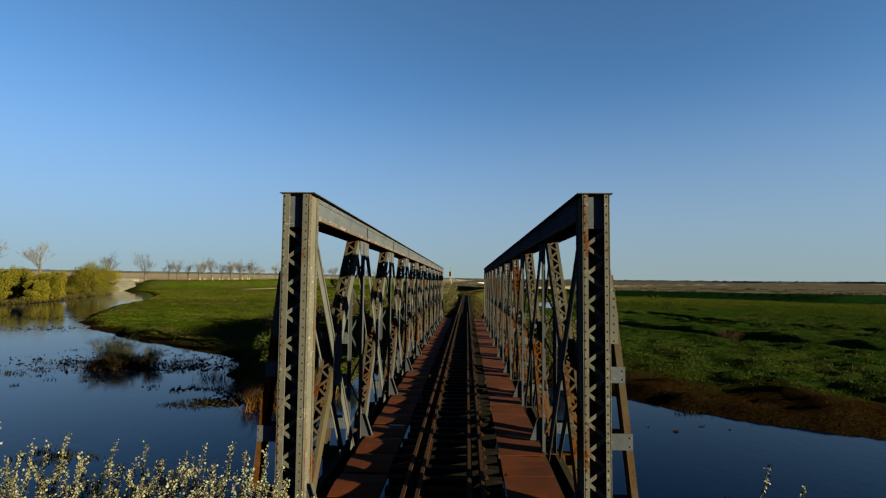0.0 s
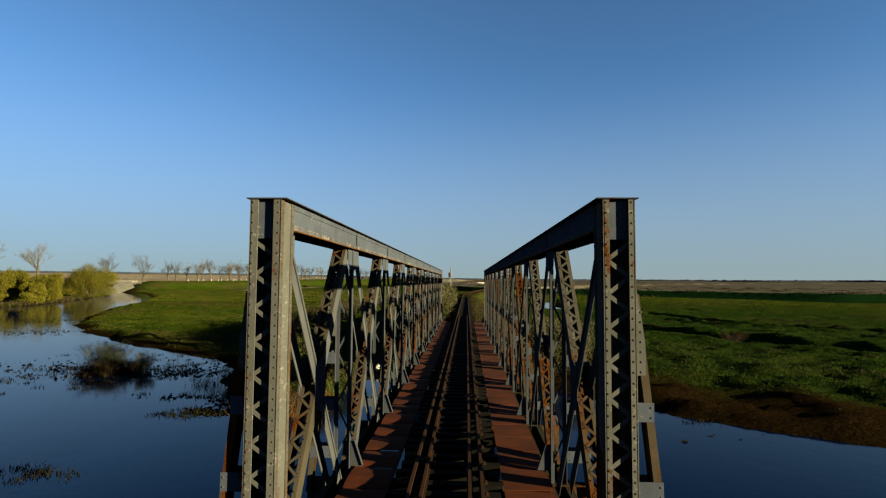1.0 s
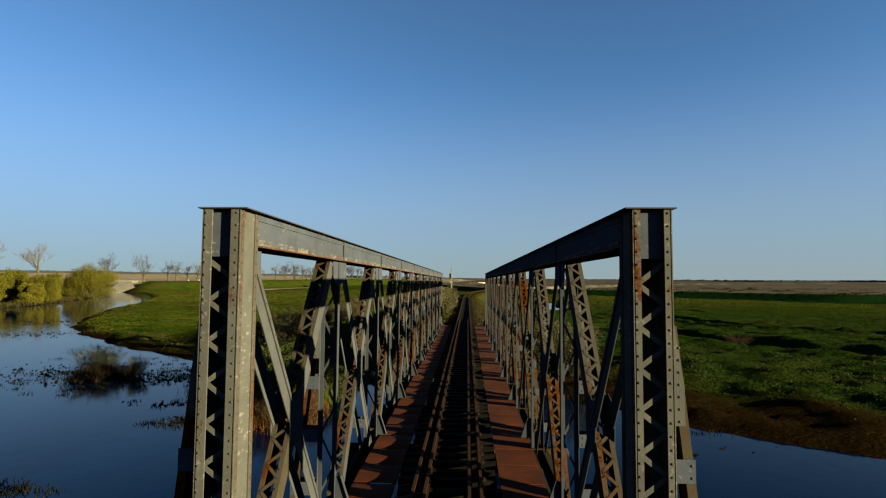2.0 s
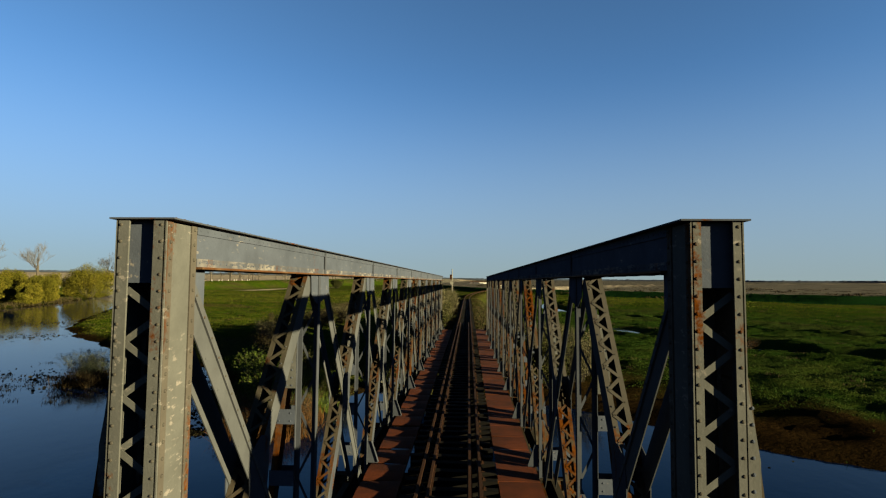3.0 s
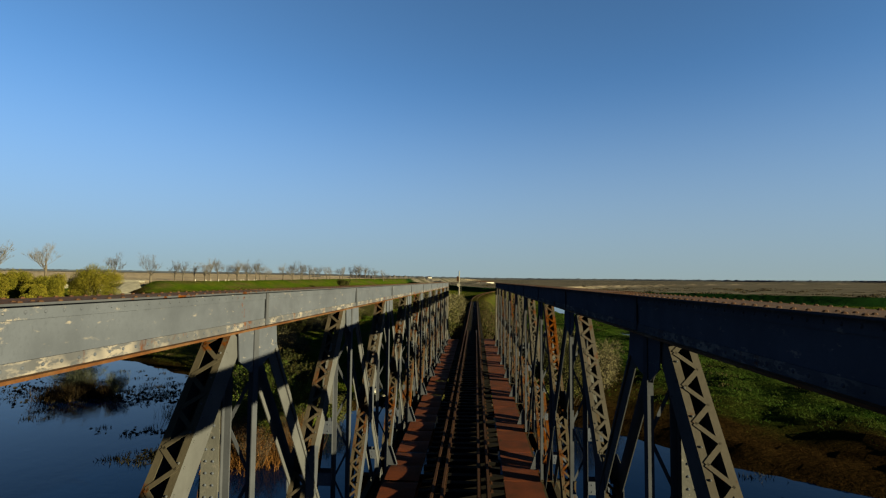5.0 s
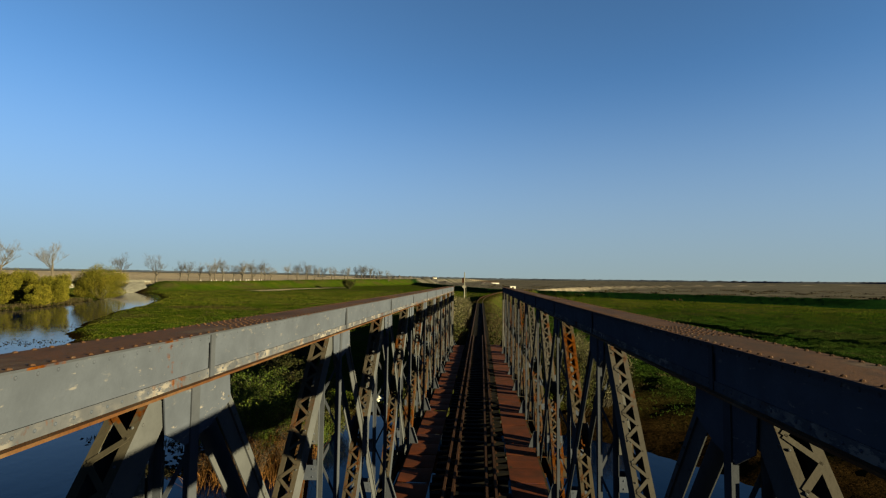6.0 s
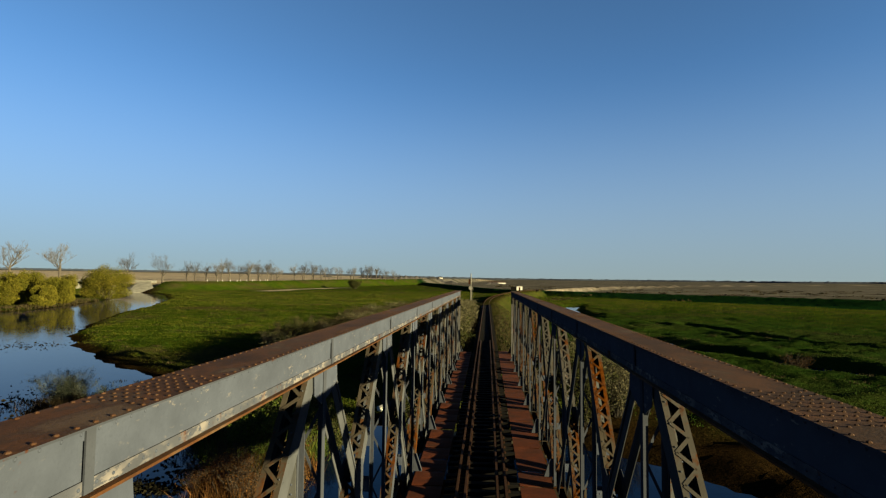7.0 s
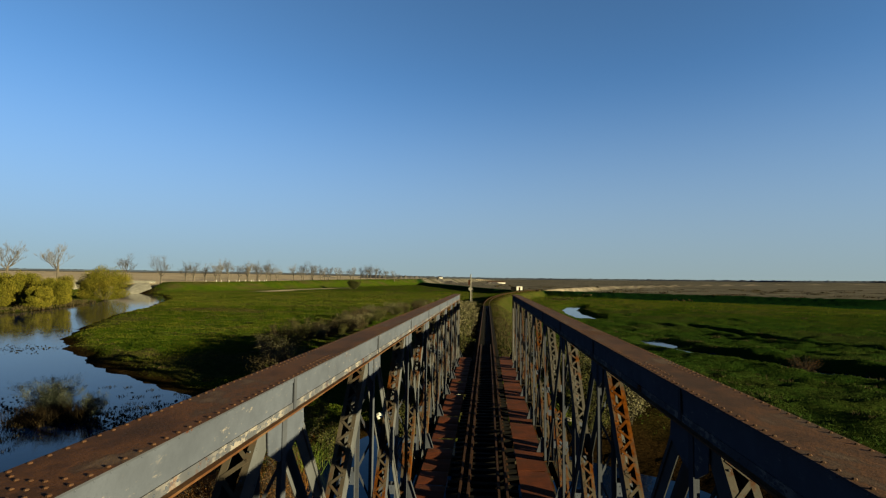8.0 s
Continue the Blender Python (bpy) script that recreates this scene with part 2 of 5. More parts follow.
MAT_SCRUB = stone_mat("leafless_wood", (0.012, 0.0111, 0.0118), (0.0225, 0.0215, 0.0218), 0.08)
MAT_GRASS = leaf_mat("grass_blade", ((0.25, (0.00318, 0.00866, 0.000452)), (0.5, (0.00689, 0.0156, 0.0011)), (0.75, (0.0139, 0.0193, 0.00241))), 0.5, 0.25)
MAT_BARK = stone_mat("bark", (0.0122, 0.0103, 0.00874), (0.0368, 0.0325, 0.0275), 6)
MAT_BRANCH = stone_mat("bare_branch", (0.0186, 0.0172, 0.0161), (0.0349, 0.0324, 0.0302), 3)
MAT_TWIG = stone_mat("twig", (0.00788, 0.00693, 0.00556), (0.0197, 0.0172, 0.0138), 6)

# ---- mesh helpers ----


class Geo:
    """Collects vertices and faces for one mesh."""

    def __init__(self):
        self.v, self.f = [], []

    def solid(self, corners):
        """A six-sided block: four corners of one end, then the same four of the other."""
        n = len(self.v)
        self.v += [tuple(c) for c in corners]
        self.f += [tuple(n + i for i in q) for q in ((0, 3, 2, 1), (4, 5, 6, 7), (0, 1, 5, 4), (1, 2, 6, 5), (2, 3, 7, 6), (3, 0, 4, 7))]

    def box(self, x0, x1, y0, y1, z0, z1):
        x0, x1 = min(x0, x1), max(x0, x1)
        self.solid([(x0, y0, z0), (x1, y0, z0), (x1, y1, z0), (x0, y1, z0), (x0, y0, z1), (x1, y0, z1), (x1, y1, z1), (x0, y1, z1)])

    def beam(self, p, q, u, v, hu, hv):
        """A bar from p to q; u and v are the directions across it, hu and hv half sizes."""
        p, q, u, v = Vector(p), Vector(q), Vector(u), Vector(v)
        c = [(-1, -1), (1, -1), (1, 1), (-1, 1)]
        self.solid([e + u * (a * hu) + v * (b_ * hv) for e in (p, q) for a, b_ in c])

    def plate(self, pts, n, t):
        """A flat plate: outline points and thickness t along n."""
        k, n = len(self.v), Vector(n) * t
        m = len(pts)
        self.v += [tuple(p) for p in pts] + [tuple(Vector(p) + n) for p in pts]
        self.f += [tuple(range(k + m - 1, k - 1, -1)), tuple(range(k + m, k + 2 * m))]
        self.f += [(k + i, k + (i + 1) % m, k + m + (i + 1) % m, k + m + i) for i in range(m)]

    def dome(self, p, n, r, h, sides=6):
        """A rivet head at p, standing out along n."""
        n = Vector(n).normalized()
        a = n.orthogonal().normalized()
        c = n.cross(a)
        k = len(self.v)
        p = Vector(p)
        for rr, hh in ((r, 0.0), (r * 0.72, h * 0.72)):
            for i in range(sides):
                t = 2 * math.pi * i / sides
                self.v.append(tuple(p + a * (rr * math.cos(t)) + c * (rr * math.sin(t)) + n * hh))
        self.v.append(tuple(p + n * h))
        for i in range(sides):
            j = (i + 1) % sides
            self.f += [(k + i, k + j, k + sides + j, k + sides + i), (k + sides + i, k + sides + j, k + 2 * sides)]

    def tube(self, pts, radii, sides=6):
        rings = []
        for i, p in enumerate(pts):
            p = Vector(p)
            d = (Vector(pts[min(i + 1, len(pts) - 1)]) - Vector(pts[max(i - 1, 0)])).normalized()
            a = d.orthogonal().normalized()
            c = d.cross(a)
            k = len(self.v)
            for s in range(sides):
                t = 2 * math.pi * s / sides
                self.v.append(tuple(p + (a * math.cos(t) + c * math.sin(t)) * radii[i]))
            rings.append(k)
        for r0, r1 in zip(rings, rings[1:]):
            for s in range(sides):
                e = (s + 1) % sides
                self.f.append((r0 + s, r0 + e, r1 + e, r1 + s))
        self.f.append(tuple(rings[-1] + s for s in range(sides)))

    def mesh(self, name, mat, smooth=False):
        me = bpy.data.meshes.new(name)
        me.from_pydata(self.v, [], self.f)
        me.materials.append(mat)
        if smooth:
            me.polygons.foreach_set("use_smooth", [True] * len(me.polygons))
        me.update()
        return me


def part(name, geo, mat, parent=None, label="", smooth=False, kind=""):
    ob = new(name, geo.mesh(name, mat, smooth))
    if parent is not None:
        ob.parent = parent
    return tagged(ob, label=label, kind=kind)


def thing(name, label, category, group="", kind=""):
    return tagged(new(name), label, category, group, kind)

# ---- ground and water ----
WATER_Z = -5.3
RIVER = np.array([(-173, 278), (-132, 200), (-117, 162), (-101, 132), (-90, 114), (-82, 101), (-74, 92), (-67, 85), (-59, 77.5), (-50, 70.5), (-42, 64.5), (-35, 60), (-30, 56),
                  (-25.5, 49), (-22.5, 42), (-19, 36.5), (-14.5, 35.5), (-12.5, 42.5), (-9, 45.5), (-3, 45.5), (3, 43.5), (9, 39.5), (13, 36), (16, 32), (19.3, 29.7), (23.5, 27),
                  (28, 25.3), (45, 18), (80, 3), (170, -45), (170, -60), (60, -20), (20, 3), (10, 7), (-10, 7), (-25, 2), (-70, -10), (-400, -40), (-420, 60), (-240, 110),
                  (-170, 150), (-156, 164), (-158, 180), (-172, 211), (-196, 262), (-220, 310), (-262, 352), (-320, 420), (-300, 440), (-245, 372), (-215, 340)], float)
LEVEE = np.array([(-330, 1500), (-180, 1150), (10, 480), (70, 412), (122, 366), (160, 330), (200, 288), (320, 262), (800, 240), (2500, 150)], float)
ROAD = np.array([(-1500, 300), (-480, 374), (-345, 393), (-268, 402), (-244, 424), (-216, 500), (-186, 640), (-146, 790), (-40, 1500)], float)


def seg_dist(px, py, line, closed=False):
    """Distance from points to a polyline, and the side (positive: left of it)."""
    pts = np.vstack([line, line[:1]]) if closed else line
    best = np.full(px.shape, 1e9)
    side = np.zeros(px.shape)
    for (ax, ay), (bx, by) in zip(pts[:-1], pts[1:]):
        dx, dy = bx - ax, by - ay
        t = np.clip(((px - ax) * dx + (py - ay) * dy) / (dx * dx + dy * dy), 0, 1)
        d = np.hypot(px - ax - t * dx, py - ay - t * dy)
        s = np.sign(dx * (py - ay) - dy * (px - ax))
        near = d < best
        best = np.where(near, d, best)
        side = np.where(near, s, side)
    return best, side


def inside(px, py, poly):
    hit = np.zeros(px.shape, bool)
    for (ax, ay), (bx, by) in zip(poly, np.roll(poly, -1, 0)):
        cross = ((ay > py) != (by > py)) & (px < (bx - ax) * (py - ay) / np.where(by == ay, 1e-9, by - ay) + ax)
        hit ^= cross
    return hit


def track_x(y):
    return np.where(np.asarray(y) > 150, (np.asarray(y) - 150.0) ** 2 / 1950.0, 0.0)


def smooth(a, lo, hi):
    t = np.clip((a - lo) / (hi - lo), 0, 1)
    return t * t * (3 - 2 * t)


def bumps(px, py, scale, seed):
    out = np.empty(px.size)
    for i, (x, y) in enumerate(zip(px.ravel(), py.ravel())):
        out[i] = noise.fractal(Vector((x / scale, y / scale, seed)), 0.9, 2.1, 4)
    return out.reshape(px.shape)


def land(px, py):
    """Height of the ground, and its cover: dry grass, mud, tilled land."""
    px, py = np.asarray(px, float), np.asarray(py, float)
    d, _ = seg_dist(px, py, RIVER, True)
    near = np.hypot(px, py)
    wob = bumps(px, py, 7.0, 3.0)
    d = np.where(inside(px, py, RIVER), -d, d) + wob * 1.6 * smooth(near, 0, 30) * (near < 400)
    roll = bumps(px, py, 38.0, 7.0)
    rough = bumps(px, py, 5.0, 1.0)
    meadow = -4.62 + 0.32 * roll + 0.44 * rough * (1 - 0.8 * smooth(near, 150, 500)) + 0.22 * bumps(px, py, 2.2, 21.0) * (1 - smooth(near, 110, 220)) + 0.25 * smooth(py, 60, 200)
    h = np.where(d > 0, np.minimum(meadow, WATER_Z - 0.02 + 0.30 * d), np.maximum(WATER_Z + 0.25 * d, -7.0))
    dry = (0.62 + 0.2 * (px < 0)) * smooth(bumps(px, py, 22.0, 11.0) + 0.5 * bumps(px, py, 6.0, 13.0), -0.10, 0.60) * smooth(py, 20, 90)
    mud = smooth(-d + 2.2 * rough * (px > -8), np.where(px > -8, -21.0, -4.0), np.where(px > -8, -6.0, -0.8)) * 0.95
    mud = np.maximum(mud, 0.85 * smooth(px, 2, 6) * (1 - smooth(px + 0.6 * rough * 4, 15, 24)) * smooth(py, 20, 30) * (1 - smooth(py, 62, 80)))
    # ponds and the old ditch in the meadow
    for line, half in ((((36.5, 96), (34, 105), (34, 117)), 1.6), (((33.5, 178), (33, 205), (35, 232), (43, 268)), 2.4), (((60, 232), (72, 226)), 1.6)):
        dd, _ = seg_dist(px, py, np.array(line, float))
        h = np.minimum(h, WATER_Z - 0.12 + np.maximum(dd + 0.8 * wob - half, -2) * 0.22)
    for line, half, deep in ((((54, 152), (57, 136), (58, 119), (66, 104), (84, 92)), 2.2, 0.8), (((36, 99), (42.8, 86), (47, 79), (51, 74), (58, 66), (75, 60), (95, 58)), 3.6, 1.75),
                             (((90, 214), (120, 208), (165, 214)), 3.0, 0.9)):
        dd, _ = seg_dist(px, py, np.array(line, float))
        dd = dd + 0.9 * wob
        h = h - deep * (1 - smooth(dd, half * 0.35, half * 1.25)) * (d > 0) + 0.38 * np.exp(-((dd - half * 1.8) / 1.6) ** 2)
    # levee
    dl, side = seg_dist(px, py, LEVEE)
    h = np.maximum(h, -0.55 + 0.15 * roll - np.maximum(dl - 2.5, 0) / 2.3)
    beyond = (side > 0) * smooth(dl, 2, 10)
    dp, _ = seg_dist(px, py, np.array(((-186, 440), (-176, 510), (-158, 575)), float))
    patch = 0.95 * (1 - smooth(dp + 3 * rough, 5, 12))
    beyond = np.maximum(beyond, patch)
    # road bank
    dr, rs = seg_dist(px, py, ROAD)
    gap = smooth(np.hypot(px + 296, py - 398), 30, 40)
    top = 3.0 + 1.3 * smooth(py, 430, 800)
    h = np.where(gap > 0, np.maximum(h, top - (np.maximum(dr - 5, 0) / 2.2) - 12 * (1 - gap)), h)
    beyond = np.maximum(beyond, (rs > 0) * smooth(dr, 4, 20) * (py > 392))
    field = (rs > 0) * (py > 392) * smooth(dr, 4, 20) * (1 - smooth(near, 1500, 2200))
    h = np.where(field > 0, np.maximum(h, h + (2.6 - h) * field), h)
    dry = dry * (1 - beyond) + 0.9 * np.maximum(field, patch)
    h = h + beyond * (0.2 + 1.5 * smooth(near, 500, 2500))
    # railway bank on both sides of the bridge
    e = np.maximum(np.abs(px - track_x(py)) - 2.7, 0)
    e_far = np.hypot(e, np.maximum(52.1 - py, 0))
    e_near = np.hypot(e, np.maximum(py + 0.9, 0))
    bank = -0.32 - np.minimum(e_far, e_near) / 1.55 + 0.18 * rough * smooth(e, 0.2, 1.5)
    on_bank = smooth(bank - h, -0.2, 0.4)
    h = np.maximum(h, bank)
    dry = np.maximum(dry, on_bank * (0.35 + 0.4 * smooth(rough, -0.2, 0.5)))
    mud = mud * (1 - on_bank) + on_bank * 0.5 * (1 - smooth(e, 0.3, 1.2)) * (np.abs(py - 26) > 27)
    h = h + 14.0 * smooth(near, 2600, 4200) * (0.6 + 0.5 * bumps(px, py, 900.0, 5.0))
    # the plain climbs slowly towards low hills, higher on the far side of the road
    h = h + 0.0066 * np.clip(near - 450, 0, 3200) * (1 + 1.05 * smooth(-px / (near + 1), -0.1, 0.45))
    apron = np.where(side > 0, 4.0, 5.0 + np.clip((px - 60) * 0.22, 0, 30))
    dark_green = (1 - smooth(dl + 2.0 * wob, apron, apron + 7.0)) * (px > -400)
    # ground right of the track painted darker, standing in for weaker sunlight there
    dark_green = np.maximum(dark_green, 0.6 * smooth(px, 4, 16) * (1 - smooth(near, 130, 330)))
    return h, dry * (1 - dark_green), mud, beyond * (1 - dark_green), d, dark_green


def spaced(near_lo, near_hi, step, lo, hi, grow=1.09):
    a = list(np.arange(near_lo, near_hi + 0.01, step))
    s, v = step, a[-1]
    while v < hi:
        s *= grow
        v += s
        a.append(v)
    s, v, left = step, a[0], []
    while v > lo:
        s *= grow
        v -= s
        left.append(v)
    return np.array(left[::-1] + a)


gx = spaced(-70, 75, 1.0, -4500, 4500, 1.045)
gy = spaced(-14, 135, 1.0, -700, 4600, 1.025)
GX, GY = np.meshgrid(gx, gy)
GH, GD, GM, GB, _, GL = land(GX, GY)
nx, ny = len(gx), len(gy)
idx = np.arange(nx * ny).reshape(ny, nx)
quads = np.stack([idx[:-1, :-1], idx[:-1, 1:], idx[1:, 1:], idx[1:, :-1]], -1).reshape(-1, 4)
me = bpy.data.meshes.new("ground")
me.from_pydata(np.stack([GX.ravel(), GY.ravel(), GH.ravel()], 1).tolist(), [], quads.tolist())
me.polygons.foreach_set("use_smooth", [True] * len(me.polygons))
col = me.color_attributes.new("cover", "FLOAT_COLOR", "POINT")
col.data.foreach_set("color", np.stack([GD.ravel(), GM.ravel(), GB.ravel(), GL.ravel()], 1).ravel())
me.materials.append(MAT_GROUND)
tagged(new("ground", me), "green river meadow with muddy shore and dry patches", "ground", kind="structure")

g = Geo()
g.v = [(-700, -300, WATER_Z), (300, -300, WATER_Z), (300, 460, WATER_Z), (-700, 460, WATER_Z)]
g.f = [(0, 1, 2, 3)]
tagged(part("water", g, MAT_WATER), "calm dark blue river water mirroring the sky", "water", kind="structure")

# ---- the bridge ----
XI, XO = 2.38, 2.83          # inner and outer faces of a truss
TOP, SILL = 5.62, 5.20       # top chord
PANEL, NODES = 5.13, 11
NODE0 = -0.07
INSET = 0.075                # the diagonals sit between the gusset plates
POST0, POST1 = 0.18, 51.10   # centres of the end posts


def node_y(k):
    return NODE0 + PANEL * k


bridge = thing("railway_bridge", "old riveted steel truss railway bridge with rusting grey paint", "bridge")


def lacing(geo, p, q, across, normal, half, pitch, wide=0.03, thick=0.006):
    """Zigzag flat bars along the member from p to q, swinging half to each side."""
    p, q, across, normal = Vector(p), Vector(q), Vector(across), Vector(normal)
    n = max(2, round((q - p).length / (pitch / 2)))
    for i in range(n):
        a = p.lerp(q, i / n) + across * (half if i % 2 else -half)
        c = p.lerp(q, (i + 1) / n) + across * (-half if i % 2 else half)
        d = (c - a).normalized()
        geo.beam(a, c, d.cross(normal), normal, wide, thick)


def rivet_line(geo, p, q, normal, pitch, r=0.017, h=0.012):
    p, q = Vector(p), Vector(q)
    n = max(1, round((q - p).length / pitch))
    for i in range(n + 1):
        geo.dome(p.lerp(q, i / n), normal, r, h)


def slab(name, mat, parent, x0, x1, y0, y1, z0, z1, label=""):
    g = Geo()
    g.box(x0, x1, min(y0, y1), max(y0, y1), z0, z1)
    return part(name, g, mat, parent, label)


def end_post(s, y, face, fl):
    """Box post at a truss end; face is -1 where its laced side looks to the near bank; fl is the flange width."""
    yf, yb = y + 0.28 * face, y - 0.26 * face
    post = slab("end_post", MAT_POST, bridge, s * XI, s * (XI + 0.012), yf, yb, -0.9, TOP - 0.01, "laced box end post, grey paint flaking to rust")
    slab("side_web", MAT_POST, post, s * (XO - 0.012), s * XO, yf, yb, -0.9, TOP - 0.01)
    slab("back_plate", MAT_POST, post, s * (XI + 0.013), s * (XO - 0.013), yb, yb + 0.012 * face, -0.9, TOP - 0.012)
    for x0, x1 in ((XI - 0.012, XI + fl), (XO - fl, XO + 0.012)):
        slab("flange", MAT_POST, post, s * x0, s * x1, yf, yf - 0.02 * face, -0.9, TOP - 0.004)
    for yy, w in ((yf - 0.021 * face, 0.09), (yb + 0.10 * face, 0.10)):
        slab("edge_angle", MAT_EDGE, post, s * (XI - 0.014), s * (XI - 0.001), yy, yy - w * face, -0.9, TOP - 0.006, "rust-stained edge angle")
    for x in (XI + 0.014, XO - 0.028):
        slab("inner_leg", MAT_POST, post, s * x, s * (x + 0.014), yf - 0.022 * face, yf - 0.11 * face, -0.9, TOP - 0.01)
    yl = yf - 0.075 * face
    slab("batten_plate", MAT_CHORD, post, s * (XI + 0.03), s * (XO - 0.03), yl, yl - 0.012 * face, 5.04, TOP - 0.006)
    zz, i = 4.98, 0
    while zz > -0.6:
        e0, e1 = (XI + 0.07, XO - 0.07) if i % 2 else (XO - 0.07, XI + 0.07)
        a, c = Vector((s * e0, yl + (0.004 if i % 2 else -0.004), zz)), Vector((s * e1, yl + (0.004 if i % 2 else -0.004), zz - 0.225))
        g = Geo()
        d = (c - a).normalized()
        g.beam(a, c, d.cross(Vector((0, 1, 0))), (0, 1, 0), 0.030, 0.0035)
        part("lacing_bar", g, MAT_POST, post)
        zz -= 0.245
        i += 1
    g = Geo()
    for x in ((XI + 0.035, XI + fl - 0.035, XO - fl + 0.035, XO - 0.035) if fl > 0.12 else (XI + 0.035, XO - 0.035)):
        rivet_line(g, (s * x, yf, 0.0), (s * x, yf, TOP - 0.05), (0, face, 0), 0.15)
    for yy in (yf - 0.07 * face, yb + 0.05 * face):
        rivet_line(g, (s * (XI - 0.014), yy, 0.0), (s * (XI - 0.014), yy, TOP - 0.05), (-s, 0, 0), 0.15, 0.02, 0.016)
    part("rivets", g, MAT_SANDY, post, "round rust-stained rivet heads", kind="stuff")
    return post


def top_chord(s):
    y0, y1 = POST0 - 0.27, POST1 + 0.27
    g = Geo()
    for x0, x1 in ((XI, XI + 0.014), (XO - 0.014, XO)):
        g.box(s * x0, s * x1, y0 + 0.55, y1 - 0.55, SILL, TOP - 0.004)
    chord = part("top_chord", g, MAT_CHORD, bridge, "box chord with grey paint and pale scuffs")
    g = Geo()
    g.box(s * (XI - 0.10), s * (XO + 0.06), y0 - 0.04, y1 + 0.04, TOP, TOP + 0.015)
    cap = part("cap_plate", g, MAT_CAP, chord, "brown rusted cover plate")
    cap.data.materials.append(MAT_BRACE)
    for poly in cap.data.polygons:
        poly.material_index = 0 if abs(poly.normal.z) > 0.5 else 1
    for x0, x1, zz in ((XI - 0.075, XI + 0.02, SILL), (XO - 0.02, XO + 0.055, SILL)):
        g = Geo()
        g.box(s * x0, s * x1, y0 + 0.54, y1 - 0.54, zz - 0.022, zz)
        part("bottom_flange", g, MAT_LIP, chord, "orange-brown rusted bottom flange angle")
    for x0, x1 in ((XI - 0.014, XI), (XO, XO + 0.014)):
        for z0, z1 in ((SILL, SILL + 0.085), (TOP - 0.09, TOP)):
            g = Geo()
            g.box(s * x0, s * x1, y0 + 0.545, y1 - 0.545, z0, z1)
            part("edge_angle", g, MAT_SCUFF if z0 == SILL else MAT_CHORD, chord)
    g = Geo()
    n = int((y1 - y0 - 1.5) / 0.62)
    for i in range(n):
        yy = y0 + 0.9 + 0.62 * i
        g.box(s * XI, s * XO, yy, yy + 0.20, SILL - 0.028, SILL - 0.016)
    part("tie_plate", g, MAT_BRACE, chord, kind="stuff")
    for k in range(1, NODES - 1):
        y = node_y(k)
        g = Geo()
        g.box(s * (XI - 0.028), s * (XI - 0.015), y + 0.13, y + 0.21, SILL + 0.003, TOP - 0.003)
        part("cover_strip", g, MAT_BRACE, chord)
    g = Geo()
    for x in (XI - 0.055, XO + 0.02):
        rivet_line(g, (s * x, y0 + 0.06, TOP + 0.015), (s * x, y1 - 0.06, TOP + 0.015), (0, 0, 1), 0.15, 0.018, 0.013)
    for x in (XI + 0.05, XO - 0.06):
        for k in range(0, NODES):
            yy = node_y(k) + 1.2
            if yy + 1.3 < y1:
                rivet_line(g, (s * x, yy - 0.55, TOP + 0.015), (s * x, yy + 0.55, TOP + 0.015), (0, 0, 1), 0.13, 0.016, 0.011)
    for x in (XI + 0.13, XI + 0.22, XO - 0.14):
        for k in range(1, NODES, 2):
            yy = node_y(k) + 1.2
            if yy + 1.3 < y1:
                rivet_line(g, (s * x, yy - 0.5, TOP + 0.015), (s * x, yy + 0.5, TOP + 0.015), (0, 0, 1), 0.13, 0.016, 0.011)
    part("rivets", g, MAT_RIVET, chord, "rusty rivet heads with pale worn tops", kind="stuff")
    g = Geo()
    for zz in (SILL + 0.045, TOP - 0.045):
        rivet_line(g, (s * (XI - 0.014), y0 + 0.6, zz), (s * (XI - 0.014), y1 - 0.6, zz), (-s, 0, 0), 0.15, 0.014, 0.009)
    part("rivets", g, MAT_CHORD, chord, kind="stuff")
    return chord


def gusset(s, y, end=0):
    """Plates that hold the members below the top chord."""
    for x, n in ((XI + (0.092 if end else 0.045), 1), (XO - (0.104 if end else 0.057), 1)):
        g = Geo()
        if end:
            pts = [(y, SILL + 0.1), (y + 0.40 * end, SILL + 0.1), (y + 0.40 * end, 4.74), (y + 0.20 * end, 4.52), (y, 4.48)]
        else:
            pts = [(y - 0.50, SILL + 0.1), (y + 0.66, SILL + 0.1), (y + 0.72, 4.86), (y + 0.30, 4.70), (y - 0.12, 4.64), (y - 0.44, 4.82)]
        g.plate([(s * x, a, b_) for a, b_ in pts], (s * n, 0, 0), 0.012)
        part("gusset_plate", g, MAT_CHORD, bridge)


def sweep(name, prof, a, c, u, v, mats, slots, parent, label=""):
    """A bar from a to c with the closed profile prof (in u and v); slots gives each side's material."""
    a, c, u, v = Vector(a), Vector(c), Vector(u), Vector(v)
    n = len(prof)
    vs = [tuple(e + u * p + v * q) for e in (a, c) for p, q in prof]
    fs = [(i, (i + 1) % n, n + (i + 1) % n, n + i) for i in range(n)] + [tuple(range(n - 1, -1, -1)), tuple(range(n, 2 * n))]
    me = bpy.data.meshes.new(name)
    me.from_pydata(vs, [], fs)
    for m in mats:
        me.materials.append(m)
    me.polygons.foreach_set("material_index", list(slots) + [0, 0])
    me.update()
    ob = new(name, me)
    ob.parent = parent
    return tagged(ob, label=label)


